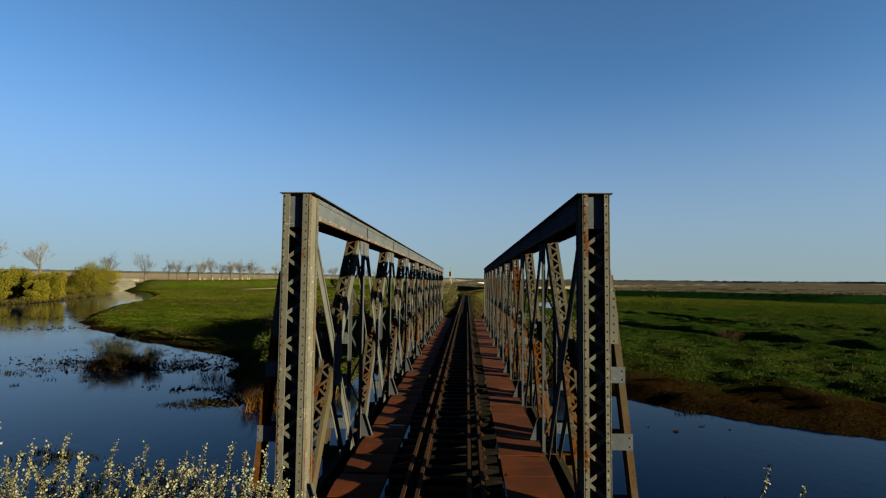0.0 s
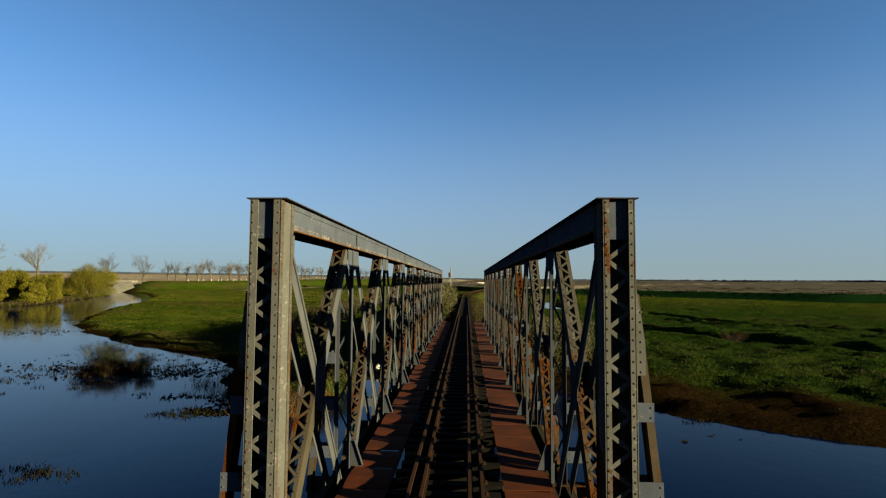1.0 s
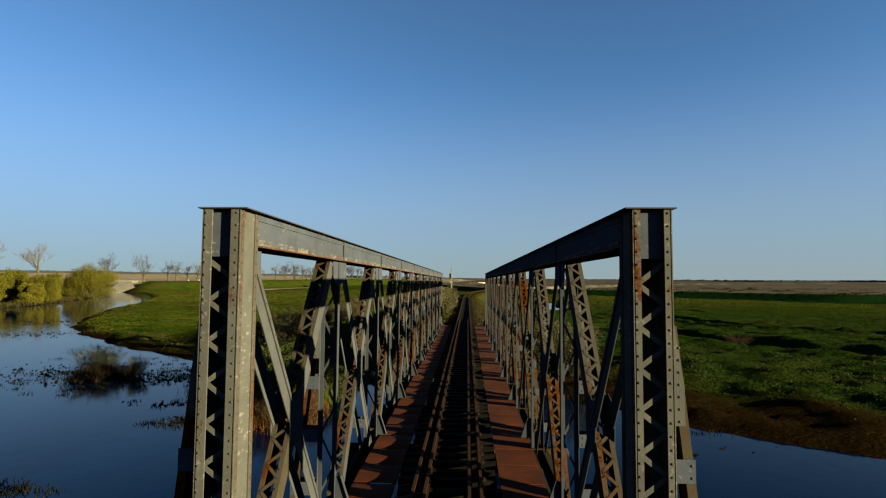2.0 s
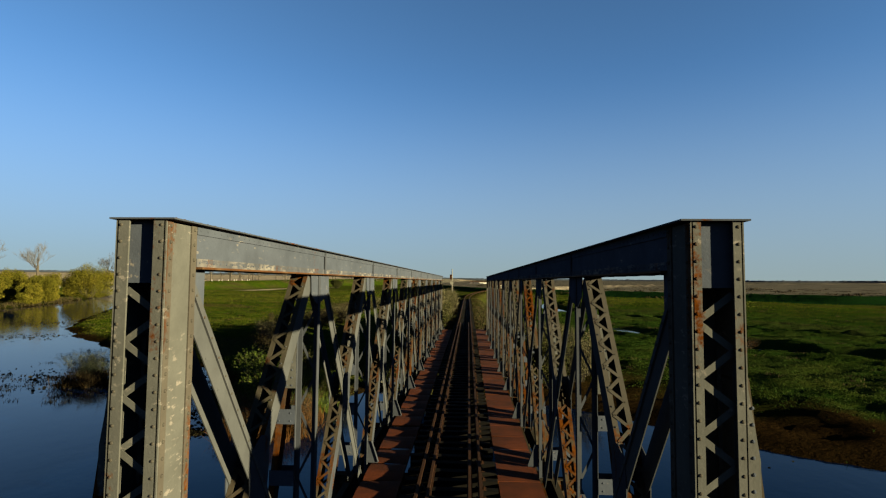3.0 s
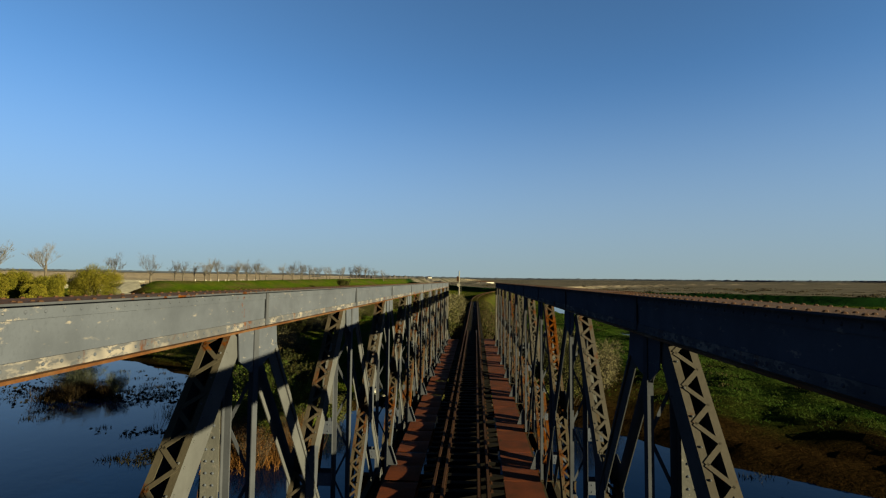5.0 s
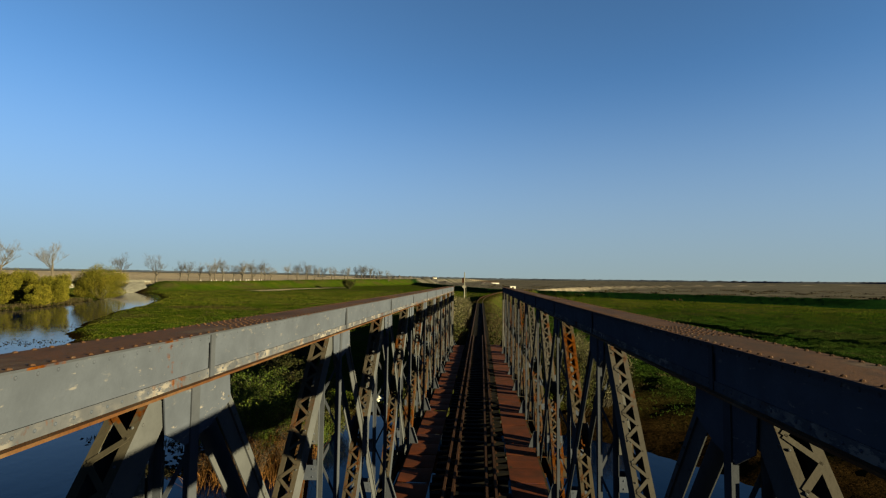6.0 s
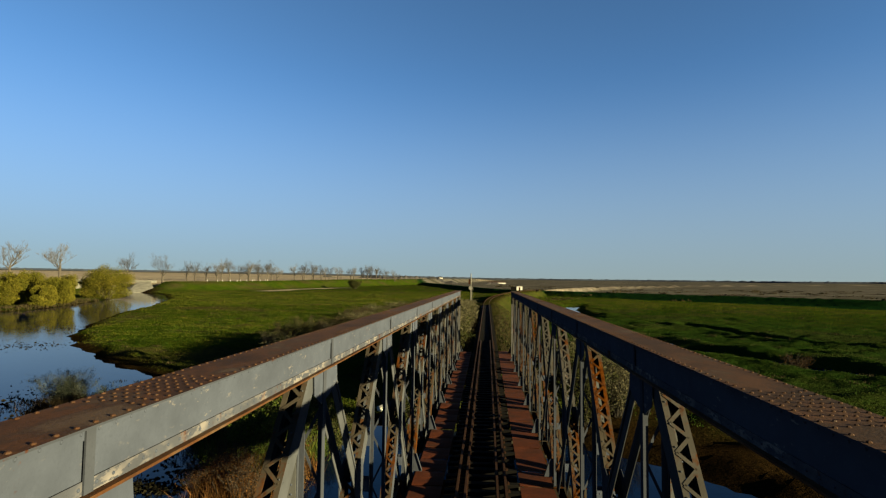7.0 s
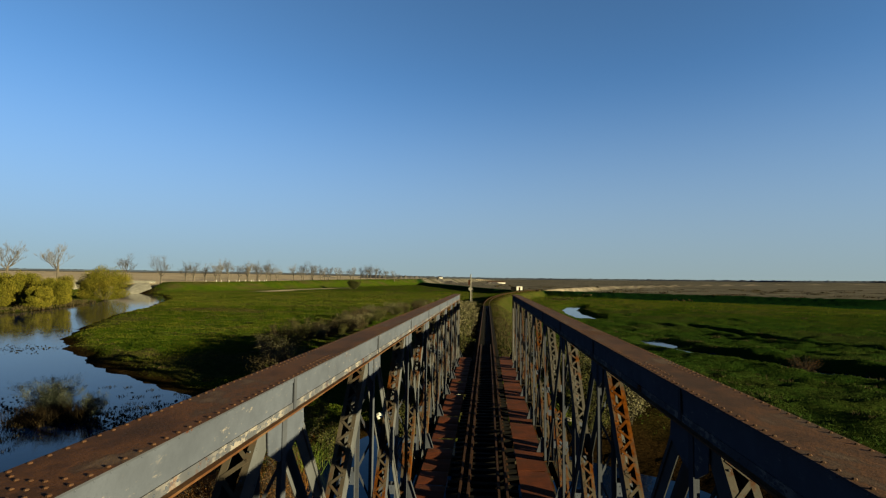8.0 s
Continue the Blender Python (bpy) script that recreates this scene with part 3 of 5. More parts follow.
def channel(w, f, t):
    """Profile of a channel: web of width w at u = 0, flanges f long towards +u."""
    h = w / 2
    return [(0, -h), (f, -h), (f, -h + t), (t, -h + t), (t, h - t), (f, h - t), (f, h), (0, h)], [1, 1, 1, 0, 1, 1, 1, 0]


def diagonal(s, ya, za, yb, zb, wide, pitch, web_mat, edge_mat, label=""):
    """A diagonal of two channels with zigzag lacing on its upper and lower edges."""
    a, c = Vector((0, ya, za)), Vector((0, yb, zb))
    d = (c - a).normalized()
    v = Vector((0, -d.z, d.y))
    ex = Vector((1, 0, 0))
    if pitch < 1:
        prof, slots = channel(wide, 0.075, 0.010)
    else:
        prof, slots = [(0, -wide / 2), (0.014, -wide / 2), (0.014, wide / 2), (0, wide / 2)], [0, 0, 0, 0]
    oi, oo = ex * (s * (XI + INSET)), ex * (s * (XO - INSET))
    dia = sweep("diagonal", prof, a + oi, c + oi, ex * s, v, (web_mat, edge_mat), slots, bridge, label)
    sweep("outer_leg", prof, a + oo, c + oo, ex * -s, v, (web_mat, edge_mat), slots, dia)
    if pitch < 1:
        g = Geo()
        mid = ex * (s * (XI + XO) / 2)
        for e in (-1, 1):
            off = mid + v * (e * (wide / 2 + 0.004))
            lacing(g, a + off, c + off, ex, v, (XO - XI) / 2 - INSET - 0.04, pitch, 0.024, 0.0035)
        part("lacing", g, edge_mat, dia, kind="stuff")
    g = Geo()
    for x, n in ((XI + INSET, -s), (XO - INSET, s)):
        rivet_line(g, a + ex * (s * x) + v * (wide / 2 - 0.045), c + ex * (s * x) + v * (wide / 2 - 0.045), (n, 0, 0), 0.26, 0.016, 0.011)
        rivet_line(g, a + ex * (s * x) - v * (wide / 2 - 0.045), c + ex * (s * x) - v * (wide / 2 - 0.045), (n, 0, 0), 0.52, 0.016, 0.011)
    off = ex * (s * (XI + INSET + 0.04)) + v * (wide / 2 + 0.006)
    rivet_line(g, a + off, c + off, v, 0.30, 0.014, 0.01)
    part("rivets", g, web_mat, dia, kind="stuff")
    return dia


def upright(s, y):
    """A slim laced post at an inner node, of two tee-shaped legs."""
    tee = [(0, -0.07), (0.012, -0.07), (0.012, -0.012), (0.09, -0.012), (0.09, 0.012), (0.012, 0.012), (0.012, 0.07), (0, 0.07)]
    a, c = Vector((0, y, -0.7)), Vector((0, y, SILL - 0.03))
    oi, oo = Vector((s * (XI + 0.03), 0, 0)), Vector((s * (XO - 0.03), 0, 0))
    up = sweep("upright", tee, a + oi, c + oi, (s, 0, 0), (0, 1, 0), (MAT_BRACE,), [0] * 8, bridge)
    sweep("outer_leg", tee, a + oo, c + oo, (-s, 0, 0), (0, 1, 0), (MAT_BRACE,), [0] * 8, up)
    g = Geo()
    m = s * (XI + XO) / 2
    lacing(g, (m, y + 0.018, 0.2), (m, y + 0.018, 4.6), (1, 0, 0), (0, 1, 0), (XO - XI) / 2 - 0.07, 1.3, 0.022, 0.004)
    part("lacing", g, MAT_BRACE, up, kind="stuff")


def bracket(s, y):
    """Knee plate that stiffens the upright over the deck."""
    g = Geo()
    g.plate([(s * (XI + 0.02), y, 0.02), (s * (XI - 0.27), y, 0.02), (s * (XI - 0.25), y, 0.09), (s * (XI - 0.08), y, 0.60), (s * (XI + 0.02), y, 0.62)], (0, 1, 0), 0.014)
    k = part("knee_bracket", g, MAT_BRACE, bridge, "pale triangular knee plate")
    g = Geo()
    a, c = Vector((s * (XI - 0.275), y + 0.007, 0.05)), Vector((s * (XI - 0.08), y + 0.007, 0.62))
    d = (c - a).normalized()
    g.beam(a, c, (0, 1, 0), d.cross(Vector((0, 1, 0))), 0.05, 0.006)
    part("edge_angle", g, MAT_BRACE, k)


def outrigger(s, y):
    """Sloping side strut with tie plates outside the truss."""
    a, c = Vector((s * (XO + 0.04), y, 4.25)), Vector((s * (XO + 0.54), y, -0.55))
    d = (c - a).normalized()
    ex = d.cross(Vector((0, 1, 0)))
    g = Geo()
    for yy in (-0.13, 0.13):
        o = Vector((0, yy, 0))
        g.beam(a + o, c + o, ex, (0, 1, 0), 0.055, 0.006)
    g.beam(a + ex * (-0.05 * 1), c + ex * (-0.05 * 1), ex, (0, 1, 0), 0.005, 0.13)
    rig = part("side_strut", g, MAT_LACED, bridge, "rust-streaked side strut")
    for yy in (-0.15, 0.142):
        g = Geo()
        x0 = XO - 0.05
        g.plate([(s * x0, y + yy, 4.5), (s * (XO + 0.03), y + yy, 4.5), (s * (XO + 0.17), y + yy, 3.55), (s * (XO + 0.17), y + yy, 3.1), (s * x0, y + yy, 3.1)], (0, 1, 0), 0.010)
        part("gusset_plate", g, MAT_POST, rig)
        for z0 in (2.45, 1.35, 0.25):
            t = (4.25 - z0) / 4.8
            g = Geo()
            g.box(s * x0, s * (XO + 0.09 + 0.5 * t), y + yy, y + yy + 0.010, z0, z0 + 0.27)
            part("tie_plate", g, MAT_CHORD, rig)
    g = Geo()
    for x in (XO + 0.02, XO + 0.11):
        rivet_line(g, (s * x, y - 0.15, 3.15), (s * x, y - 0.15, 4.0), (0, -1, 0), 0.15, 0.018, 0.012)
    for z0 in (2.45, 1.35, 0.25):
        t = (4.25 - z0) / 4.8
        for dz in (0.06, 0.20):
            for x in (XO + 0.03, XO + 0.05 + 0.5 * t):
                g.dome((s * x, y - 0.15, z0 + dz), (0, -1, 0), 0.018, 0.012)
    part("rivets", g, MAT_CHORD, rig, kind="stuff")


for s in (-1, 1):
    XI, XO = (2.38, 2.83) if s < 0 else (2.31, 2.74)
    end_post(s, POST0, -1, 0.11 if s < 0 else 0.08)
    end_post(s, POST1, 1, 0.11 if s < 0 else 0.08)
    top_chord(s)
    gusset(s, POST0 + 0.25, 1)
    gusset(s, POST1 - 0.25, -1)
    for k in range(NODES):
        y = POST0 if k == 0 else POST1 if k == NODES - 1 else node_y(k)
        outrigger(s, y)
        bracket(s, y)
        if 0 < k < NODES - 1:
            gusset(s, y)
            upright(s, y)
    for k in range(NODES - 1):
        y0, y1 = node_y(k), node_y(k + 1)
        rng = random.Random(100 * k + s)
        ym, zm = (y0 + y1) / 2, 2.47
        pick = lambda p: MAT_RUSTY if rng.random() < p else MAT_BRACE
        diagonal(s, y0 + 0.72, -0.12, ym - 0.02, zm, 0.31, 0.40, pick(0.25), MAT_LACED, "rust-red laced lower half of a diagonal")
        diagonal(s, ym + 0.02, zm + 0.05, y1 - 0.46, 5.10, 0.31, 0.40, MAT_RUSTY if rng.random() < 0.12 else MAT_PALE, MAT_LACED if rng.random() < 0.3 else (MAT_RUSTY if s < 0 else MAT_SANDY))
        fall = diagonal(s, y0 + 0.43, 5.10, y1 - 0.74, -0.12, 0.32, 1.5, MAT_PALE, MAT_BRACE)
        a, c = Vector((s * (XI + INSET - 0.012), y0 + 0.43, 5.10)), Vector((s * (XI + INSET - 0.012), y1 - 0.74, -0.12))
        d = (c - a).normalized()
        v = Vector((0, -d.z, d.y))
        g = Geo()
        g.beam(a + v * 0.075, c + v * 0.075, v, (1, 0, 0), 0.028, 0.012)
        part("edge_angle", g, MAT_PALE, fall, "riveted edge angle")
        g = Geo()
        rivet_line(g, a + v * 0.075 - Vector((s * 0.012, 0, 0)), c + v * 0.075 - Vector((s * 0.012, 0, 0)), (-s, 0, 0), 0.30, 0.016, 0.012)
        part("rivets", g, MAT_SANDY, fall, kind="stuff")
        for x in (XI + 0.060, XO - 0.072):
            g = Geo()
            g.plate([(s * x, ym + a, zm + b_) for a, b_ in ((-0.34, -0.30), (-0.05, -0.45), (0.24, -0.38), (0.30, 0.0), (0.30, 0.38), (0.02, 0.48), (-0.28, 0.36), (-0.36, 0.02))], (s, 0, 0), 0.012)
            part("crossing_plate", g, MAT_BRACE, bridge)
    low = slab("bottom_chord", MAT_RUSTY, bridge, s * XI, s * (XI + 0.014), POST0 - 0.3, POST1 + 0.3, -0.85, -0.30)
    slab("outer_web", MAT_RUSTY, low, s * (XO - 0.014), s * XO, POST0 - 0.3, POST1 + 0.3, -0.85, -0.30)
    for x0, x1 in ((XI - 0.07, XI + 0.09), (XO - 0.09, XO + 0.07)):
        for z0 in (-0.864, -0.30):
            slab("flange", MAT_RUSTY, low, s * x0, s * x1, POST0 - 0.3, POST1 + 0.3, z0, z0 + 0.014)

for k in range(NODES):
    y = node_y(k)
    g = Geo()
    g.box(-3.42, 3.42, y - 0.007, y + 0.007, -1.0, -0.29)
    for z in (-1.0, -0.29):
        g.box(-3.42, 3.42, y - 0.13, y + 0.13, z, z + 0.016)
    part("floor_beam", g, MAT_RUSTY, bridge)
for x in (-0.80, 0.70):
    g = Geo()
    y0, y1 = POST0 - 0.3, POST1 + 0.3
    g.box(x - 0.007, x + 0.007, y0, y1, -0.70, -0.19)
    g.box(x - 0.11, x + 0.11, y0, y1, -0.19, -0.17)
    g.box(x - 0.11, x + 0.11, y0, y1, -0.72, -0.70)
    part("stringer", g, MAT_RUSTY, bridge)

# walkway plates at both sides of the track
for s in (-1, 1):
    w = thing("walkway", "rusty red-brown steel plate walkway beside the track", "walkway")
    rng = random.Random(5 + s)
    y = POST0 - 0.2
    g0 = Geo()
    g0.box(1.24, 1.30, POST0 - 0.3, POST1 + 0.3, -0.17, -0.02) if s > 0 else g0.box(-1.40, -1.34, POST0 - 0.3, POST1 + 0.3, -0.17, -0.02)
    part("curb_angle", g0, MAT_RUSTY, w)
    while y < POST1:
        ln = 1.28 if s > 0 else 1.22
        g = Geo()
        a, c = rng.uniform(-0.02, 0.02), rng.uniform(-0.02, 0.02)
        x0, x1 = (1.17, 2.24) if s > 0 else (-2.30, -1.30)
        bow = 0.012 if s > 0 else rng.uniform(0.035, 0.06)
        cuts = (0.0, 0.18, 0.5, 0.82, 1.0)
        top = [[(x, y + ln * u, (0.0 if s > 0 else 0.03) + (a if (x == x0) == (u < 0.5) else c) * (abs(u - 0.5) * 2) - bow * (2 * u - 1) ** 2) for x in (x0, x1)] for u in cuts]
        for p, q in zip(top[:-1], top[1:]):
            low = [(v[0], v[1], v[2] - 0.012) for v in (p[0], p[1], q[1], q[0])]
            g.solid(low + [p[0], p[1], q[1], q[0]])
        part("deck_plate", g, MAT_WALK, w)
        y += ln + (0.03 if s > 0 else 0.07)

# ---- track ----


def rail_profile(geo, pts, top, head=0.036, foot=0.065, high=0.15):
    """A rail swept along plan points: foot, web and head."""
    for (x, y), (u, v) in zip(pts[:-1], pts[1:]):
        for half, z0, z1 in ((foot, top - high, top - high + 0.016), (0.009, top - high + 0.016, top - 0.04), (head, top - 0.04, top)):
            geo.solid([(x - half, y, z0), (x + half, y, z0), (u + half, v, z0), (u - half, v, z0), (x - half, y, z1), (x + half, y, z1), (u + half, v, z1), (u - half, v, z1)])


RAIL_TOP = 0.19
CX = -0.05
track = thing("railway_track", "rusty railway track on old timber sleepers", "track")
plan = [-30, 150] + list(range(160, 440, 10))
for off in (-0.752, 0.752):
    g = Geo()
    rail_profile(g, [(CX + off + float(track_x(y)), y) for y in plan], RAIL_TOP)
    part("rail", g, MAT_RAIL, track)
for off in (-0.49, 0.49):
    g = Geo()
    rail_profile(g, [(CX + off, -6.0), (CX + off, 60.0)], RAIL_TOP - 0.01)
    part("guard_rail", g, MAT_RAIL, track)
g = Geo()
sl = g
sl.box(-1.18, 1.18, -0.115, 0.115, -0.19, 0.040)
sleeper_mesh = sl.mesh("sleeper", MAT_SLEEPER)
rng = random.Random(9)
y = -12.0
i = 0
while y < 150:
    ob = new("sleeper", sleeper_mesh)
    ob.parent = track
    ob.matrix_basis = pose(CX + rng.uniform(-0.05, 0.05) + float(track_x(y)), y + rng.uniform(-0.03, 0.03), rng.uniform(-0.006, 0.004), 0, 0, rng.uniform(-1.5, 1.5))
    y += 0.62
for s in (-0.752, 0.752):
    g = Geo()
    y = -12.0
    while y < 60:
        g.box(CX + s - 0.14, CX + s + 0.14, y - 0.09, y + 0.09, 0.040, 0.054)
        for e in (-0.095, 0.095):
            g.box(CX + s + e - 0.018, CX + s + e + 0.018, y - 0.05, y + 0.05, 0.048, 0.097)
        y += 0.62
    part("rail_fastening", g, MAT_RAIL, track, kind="stuff")

# abutments
for y0, y1 in ((-4.6, POST0 - 0.32), (POST1 + 0.32, node_y(NODES - 1) + 4.6)):
    g = Geo()
    g.box(-3.6, 3.6, y0, y1, -7.5, -0.36)
    tagged(part("abutment", g, MAT_STONE), "weathered masonry bridge abutment", "abutment", kind="structure")


# ---- plants ----


def leaf_mesh(name, centres, size, mat, seed, aspect=0.5, flat=0.0, hang=0.0):
    """Many small four-cornered leaves round the given centres."""
    r = np.random.default_rng(seed)
    n = len(centres)
    a = r.normal(size=(n, 3))
    a[:, 2] = a[:, 2] * (1 - flat) - hang * 2.0
    a /= np.linalg.norm(a, axis=1)[:, None]
    b_ = np.cross(a, r.normal(size=(n, 3)))
    b_ /= np.linalg.norm(b_, axis=1)[:, None] + 1e-9
    sz = (size * r.uniform(0.6, 1.4, n))[:, None]
    c = np.asarray(centres)
    bend = np.cross(a, b_) * sz * 0.15
    v = np.stack([c - a * sz, c + b_ * sz * aspect + bend, c + a * sz, c - b_ * sz * aspect + bend], 1).reshape(-1, 3)
    me = bpy.data.meshes.new(name)
    me.vertices.add(4 * n)
    me.vertices.foreach_set("co", v.ravel())
    me.loops.add(4 * n)
    me.loops.foreach_set("vertex_index", np.arange(4 * n))
    me.polygons.add(n)
    me.polygons.foreach_set("loop_start", np.arange(0, 4 * n, 4))
    me.materials.append(mat)
    me.update(calc_edges=True)
    return me


def blade_mesh(name, roots, high, wide, mat, seed, lean=0.35):
    """Upright blades, one triangle each, rooted at the given points."""
    r = np.random.default_rng(seed)
    n = len(roots)
    t = r.uniform(0, 2 * math.pi, n)
    side = np.stack([np.cos(t), np.sin(t), np.zeros(n)], 1) * (wide * r.uniform(0.6, 1.3, n))[:, None]
    hh = high * r.uniform(0.5, 1.25, n)
    tip = np.stack([r.normal(0, lean, n) * hh, r.normal(0, lean, n) * hh, hh], 1)
    p = np.asarray(roots)
    v = np.stack([p - side, p + side, p + tip], 1).reshape(-1, 3)
    me = bpy.data.meshes.new(name)
    me.vertices.add(3 * n)
    me.vertices.foreach_set("co", v.ravel())
    me.loops.add(3 * n)
    me.loops.foreach_set("vertex_index", np.arange(3 * n))
    me.polygons.add(n)
    me.polygons.foreach_set("loop_start", np.arange(0, 3 * n, 3))
    me.materials.append(mat)
    me.update(calc_edges=True)
    return me


def stems(base, n, high, spread, seed, steps=5):
    """Curved stems that fan out from a base; a list of point lists."""
    r = random.Random(seed)
    out = []
    for _ in range(n):
        t, q = r.uniform(0, 2 * math.pi), spread * math.sqrt(r.random())
        hh = high * r.uniform(0.6, 1.1)
        p0 = Vector(base) + Vector((math.cos(t), math.sin(t), 0)) * (q * 0.45 * r.random())
        end = Vector((math.cos(t) * q, math.sin(t) * q, hh))
        side = Vector((r.gauss(0, 0.08), r.gauss(0, 0.08), 0)) * high
        pts = []
        for i in range(steps + 1):
            u = i / steps
            pts.append(p0 + Vector((end.x * u ** 1.3, end.y * u ** 1.3, end.z * u)) + side * math.sin(u * math.pi))
        out.append(pts)
    return out


def along(lines, per, jitter, seed, lo=0.3):
    r = np.random.default_rng(seed)
    out = []
    for pts in lines:
        p = np.array([tuple(q) for q in pts])
        u = lo + (1 - lo) * r.random(per)
        x = u * (len(p) - 1)
        i = np.minimum(x.astype(int), len(p) - 2)
        f = (x - i)[:, None]
        out.append(p[i] * (1 - f) + p[i + 1] * f + r.normal(0, jitter, (per, 3)))
    return np.concatenate(out)


def twig_bush(name, label, base, n, high, spread, per, leaf, mat, seed, jitter=0.05, twig=0.012, category="bush", group="", aspect=0.5, fork=3):
    """A shrub of fanned stems with side twigs, each carrying small leaves or flowers."""
    th = thing(name, label, category, group)
    main = stems(base, n, high, spread, seed)
    r = random.Random(seed + 1)
    side = []
    for pts in main:
        for _ in range(fork):
            i = r.randrange(1, len(pts) - 1)
            d = Vector((r.gauss(0, 1), r.gauss(0, 1), 0.9)).normalized() * high * r.uniform(0.12, 0.30)
            side.append([pts[i], pts[i] + d * 0.5 + Vector((0, 0, 0.02 * high)), pts[i] + d])
    g = Geo()
    for pts in main:
        g.tube(pts, [twig * (1.6 - 1.3 * i / (len(pts) - 1)) for i in range(len(pts))], 4)
    for pts in side:
        g.tube(pts, [twig * 0.7, twig * 0.5, twig * 0.2], 3)
    part("stem_work", g, MAT_TWIG, th, kind="stuff")
    c = np.concatenate([along(main, per, jitter, seed + 2, 0.25), along(side, max(3, per // 2), jitter, seed + 3, 0.2)])
    fo = new("foliage", leaf_mesh("foliage", c, leaf, mat, seed + 4, aspect))
    fo.parent = th
    tagged(fo, kind="stuff")
    return th


def crown_points(n, blobs, seed, skin=0.55):
    """Points in and near the skin of overlapping lumps (x, y, z, rx, rz)."""
    r = np.random.default_rng(seed)
    w = np.array([b_[3] ** 2 * b_[4] for b_ in blobs])
    pick = r.choice(len(blobs), n, p=w / w.sum())
    b_ = np.array(blobs)[pick]
    d = r.normal(size=(n, 3))
    d /= np.linalg.norm(d, axis=1)[:, None]
    rad = (skin + (1.05 - skin) * r.random(n) ** 0.6)
    return b_[:, :3] + d * rad[:, None] * b_[:, [3, 3, 4]]


def ground_at(x, y):
    return float(land(np.array([x]), np.array([y]))[0][0])


def willow(x, y, high, wide, seed, leaves=27000, leaf=0.24):
    """A broad many-stemmed willow with hanging pale green sprays."""
    r = random.Random(seed)
    z = ground_at(x, y)
    th = thing("willow_tree", "round yellow-green willow in fresh leaf on the river bank", "tree", "willows on the far bank")
    g = Geo()
    blobs = []
    for i in range(24):
        t, q = r.uniform(0, 2 * math.pi), wide * 0.38 * math.sqrt(r.random())
        zz = z + high * r.uniform(0.25, 0.78) * (1 - 0.25 * q / wide)
        blobs.append((x + math.cos(t) * q, y + math.sin(t) * q, zz, wide * r.uniform(0.09, 0.2), high * r.uniform(0.12, 0.26)))
        g.tube([(x + math.cos(t) * q * 0.15, y + math.sin(t) * q * 0.15, z - 0.2), (x + math.cos(t) * q * 0.5, y + math.sin(t) * q * 0.5, z + (zz - z) * 0.5),
                (blobs[-1][0], blobs[-1][1], zz + high * 0.1)], [0.22, 0.14, 0.04], 5)
    part("trunk", g, MAT_BARK, th)
    pts = crown_points(leaves, blobs, seed, 0.2)
    low = crown_points(leaves // 4, [(x, y, z + high * 0.16, wide * 0.42, high * 0.17)], seed + 9, 0.6)
    fo = new("crown", leaf_mesh("crown", np.concatenate([pts, low]), leaf, MAT_WILLOW, seed + 1, 0.35, 0.0, 0.35))
    fo.parent = th
    tagged(fo, kind="stuff")
    return th


def grow(g_trunk, g_twig, p, d, ln, rad, depth, r):
    """Limbs of a leafless tree, by forking."""
    pts, rr = [Vector(p)], [rad]
    for i in range(3):
        d = (d + Vector((r.gauss(0, 0.10), r.gauss(0, 0.10), 0.06))).normalized()
        pts.append(pts[-1] + d * ln / 3)
        rr.append(rad * (1 - 0.14 * (i + 1)))
    (g_trunk if depth > 3 else g_twig).tube(pts, rr, 5 if depth > 3 else 3)
    if depth == 0:
        return
    for _ in range(3):
        k = r.choice((1, 2, 3, 3))
        e = (d * 0.95 + Vector((r.gauss(0, 0.5), r.gauss(0, 0.5), r.uniform(0.0, 0.35)))).normalized()
        grow(g_trunk, g_twig, pts[k], e, ln * r.uniform(0.62, 0.82), max(rr[k] * 0.62, 0.022), depth - 1, r)


def bare_tree(seed, high, label, lean=0.0, name="bare_tree", group="bare trees along the road"):
    r = random.Random(seed)
    th = thing(name, label, "tree", group)
    a, c = Geo(), Geo()
    trunk_top = Vector((0.02 * high * lean, 0, high * 0.34))
    a.tube([(0, 0, -0.4), trunk_top * 0.5, trunk_top], [high * 0.030, high * 0.025, high * 0.021], 7)
    for _ in range(8):
        d = Vector((r.gauss(0, 0.6), r.gauss(0, 0.6), 0.75)).normalized()
        grow(a, c, trunk_top * r.uniform(0.62, 1.0), d, high * r.uniform(0.17, 0.25), high * 0.0095, 4, r)
    part("trunk", a, MAT_BARK, th)
    part("crown", c, MAT_BRANCH, th, kind="stuff")
    return th


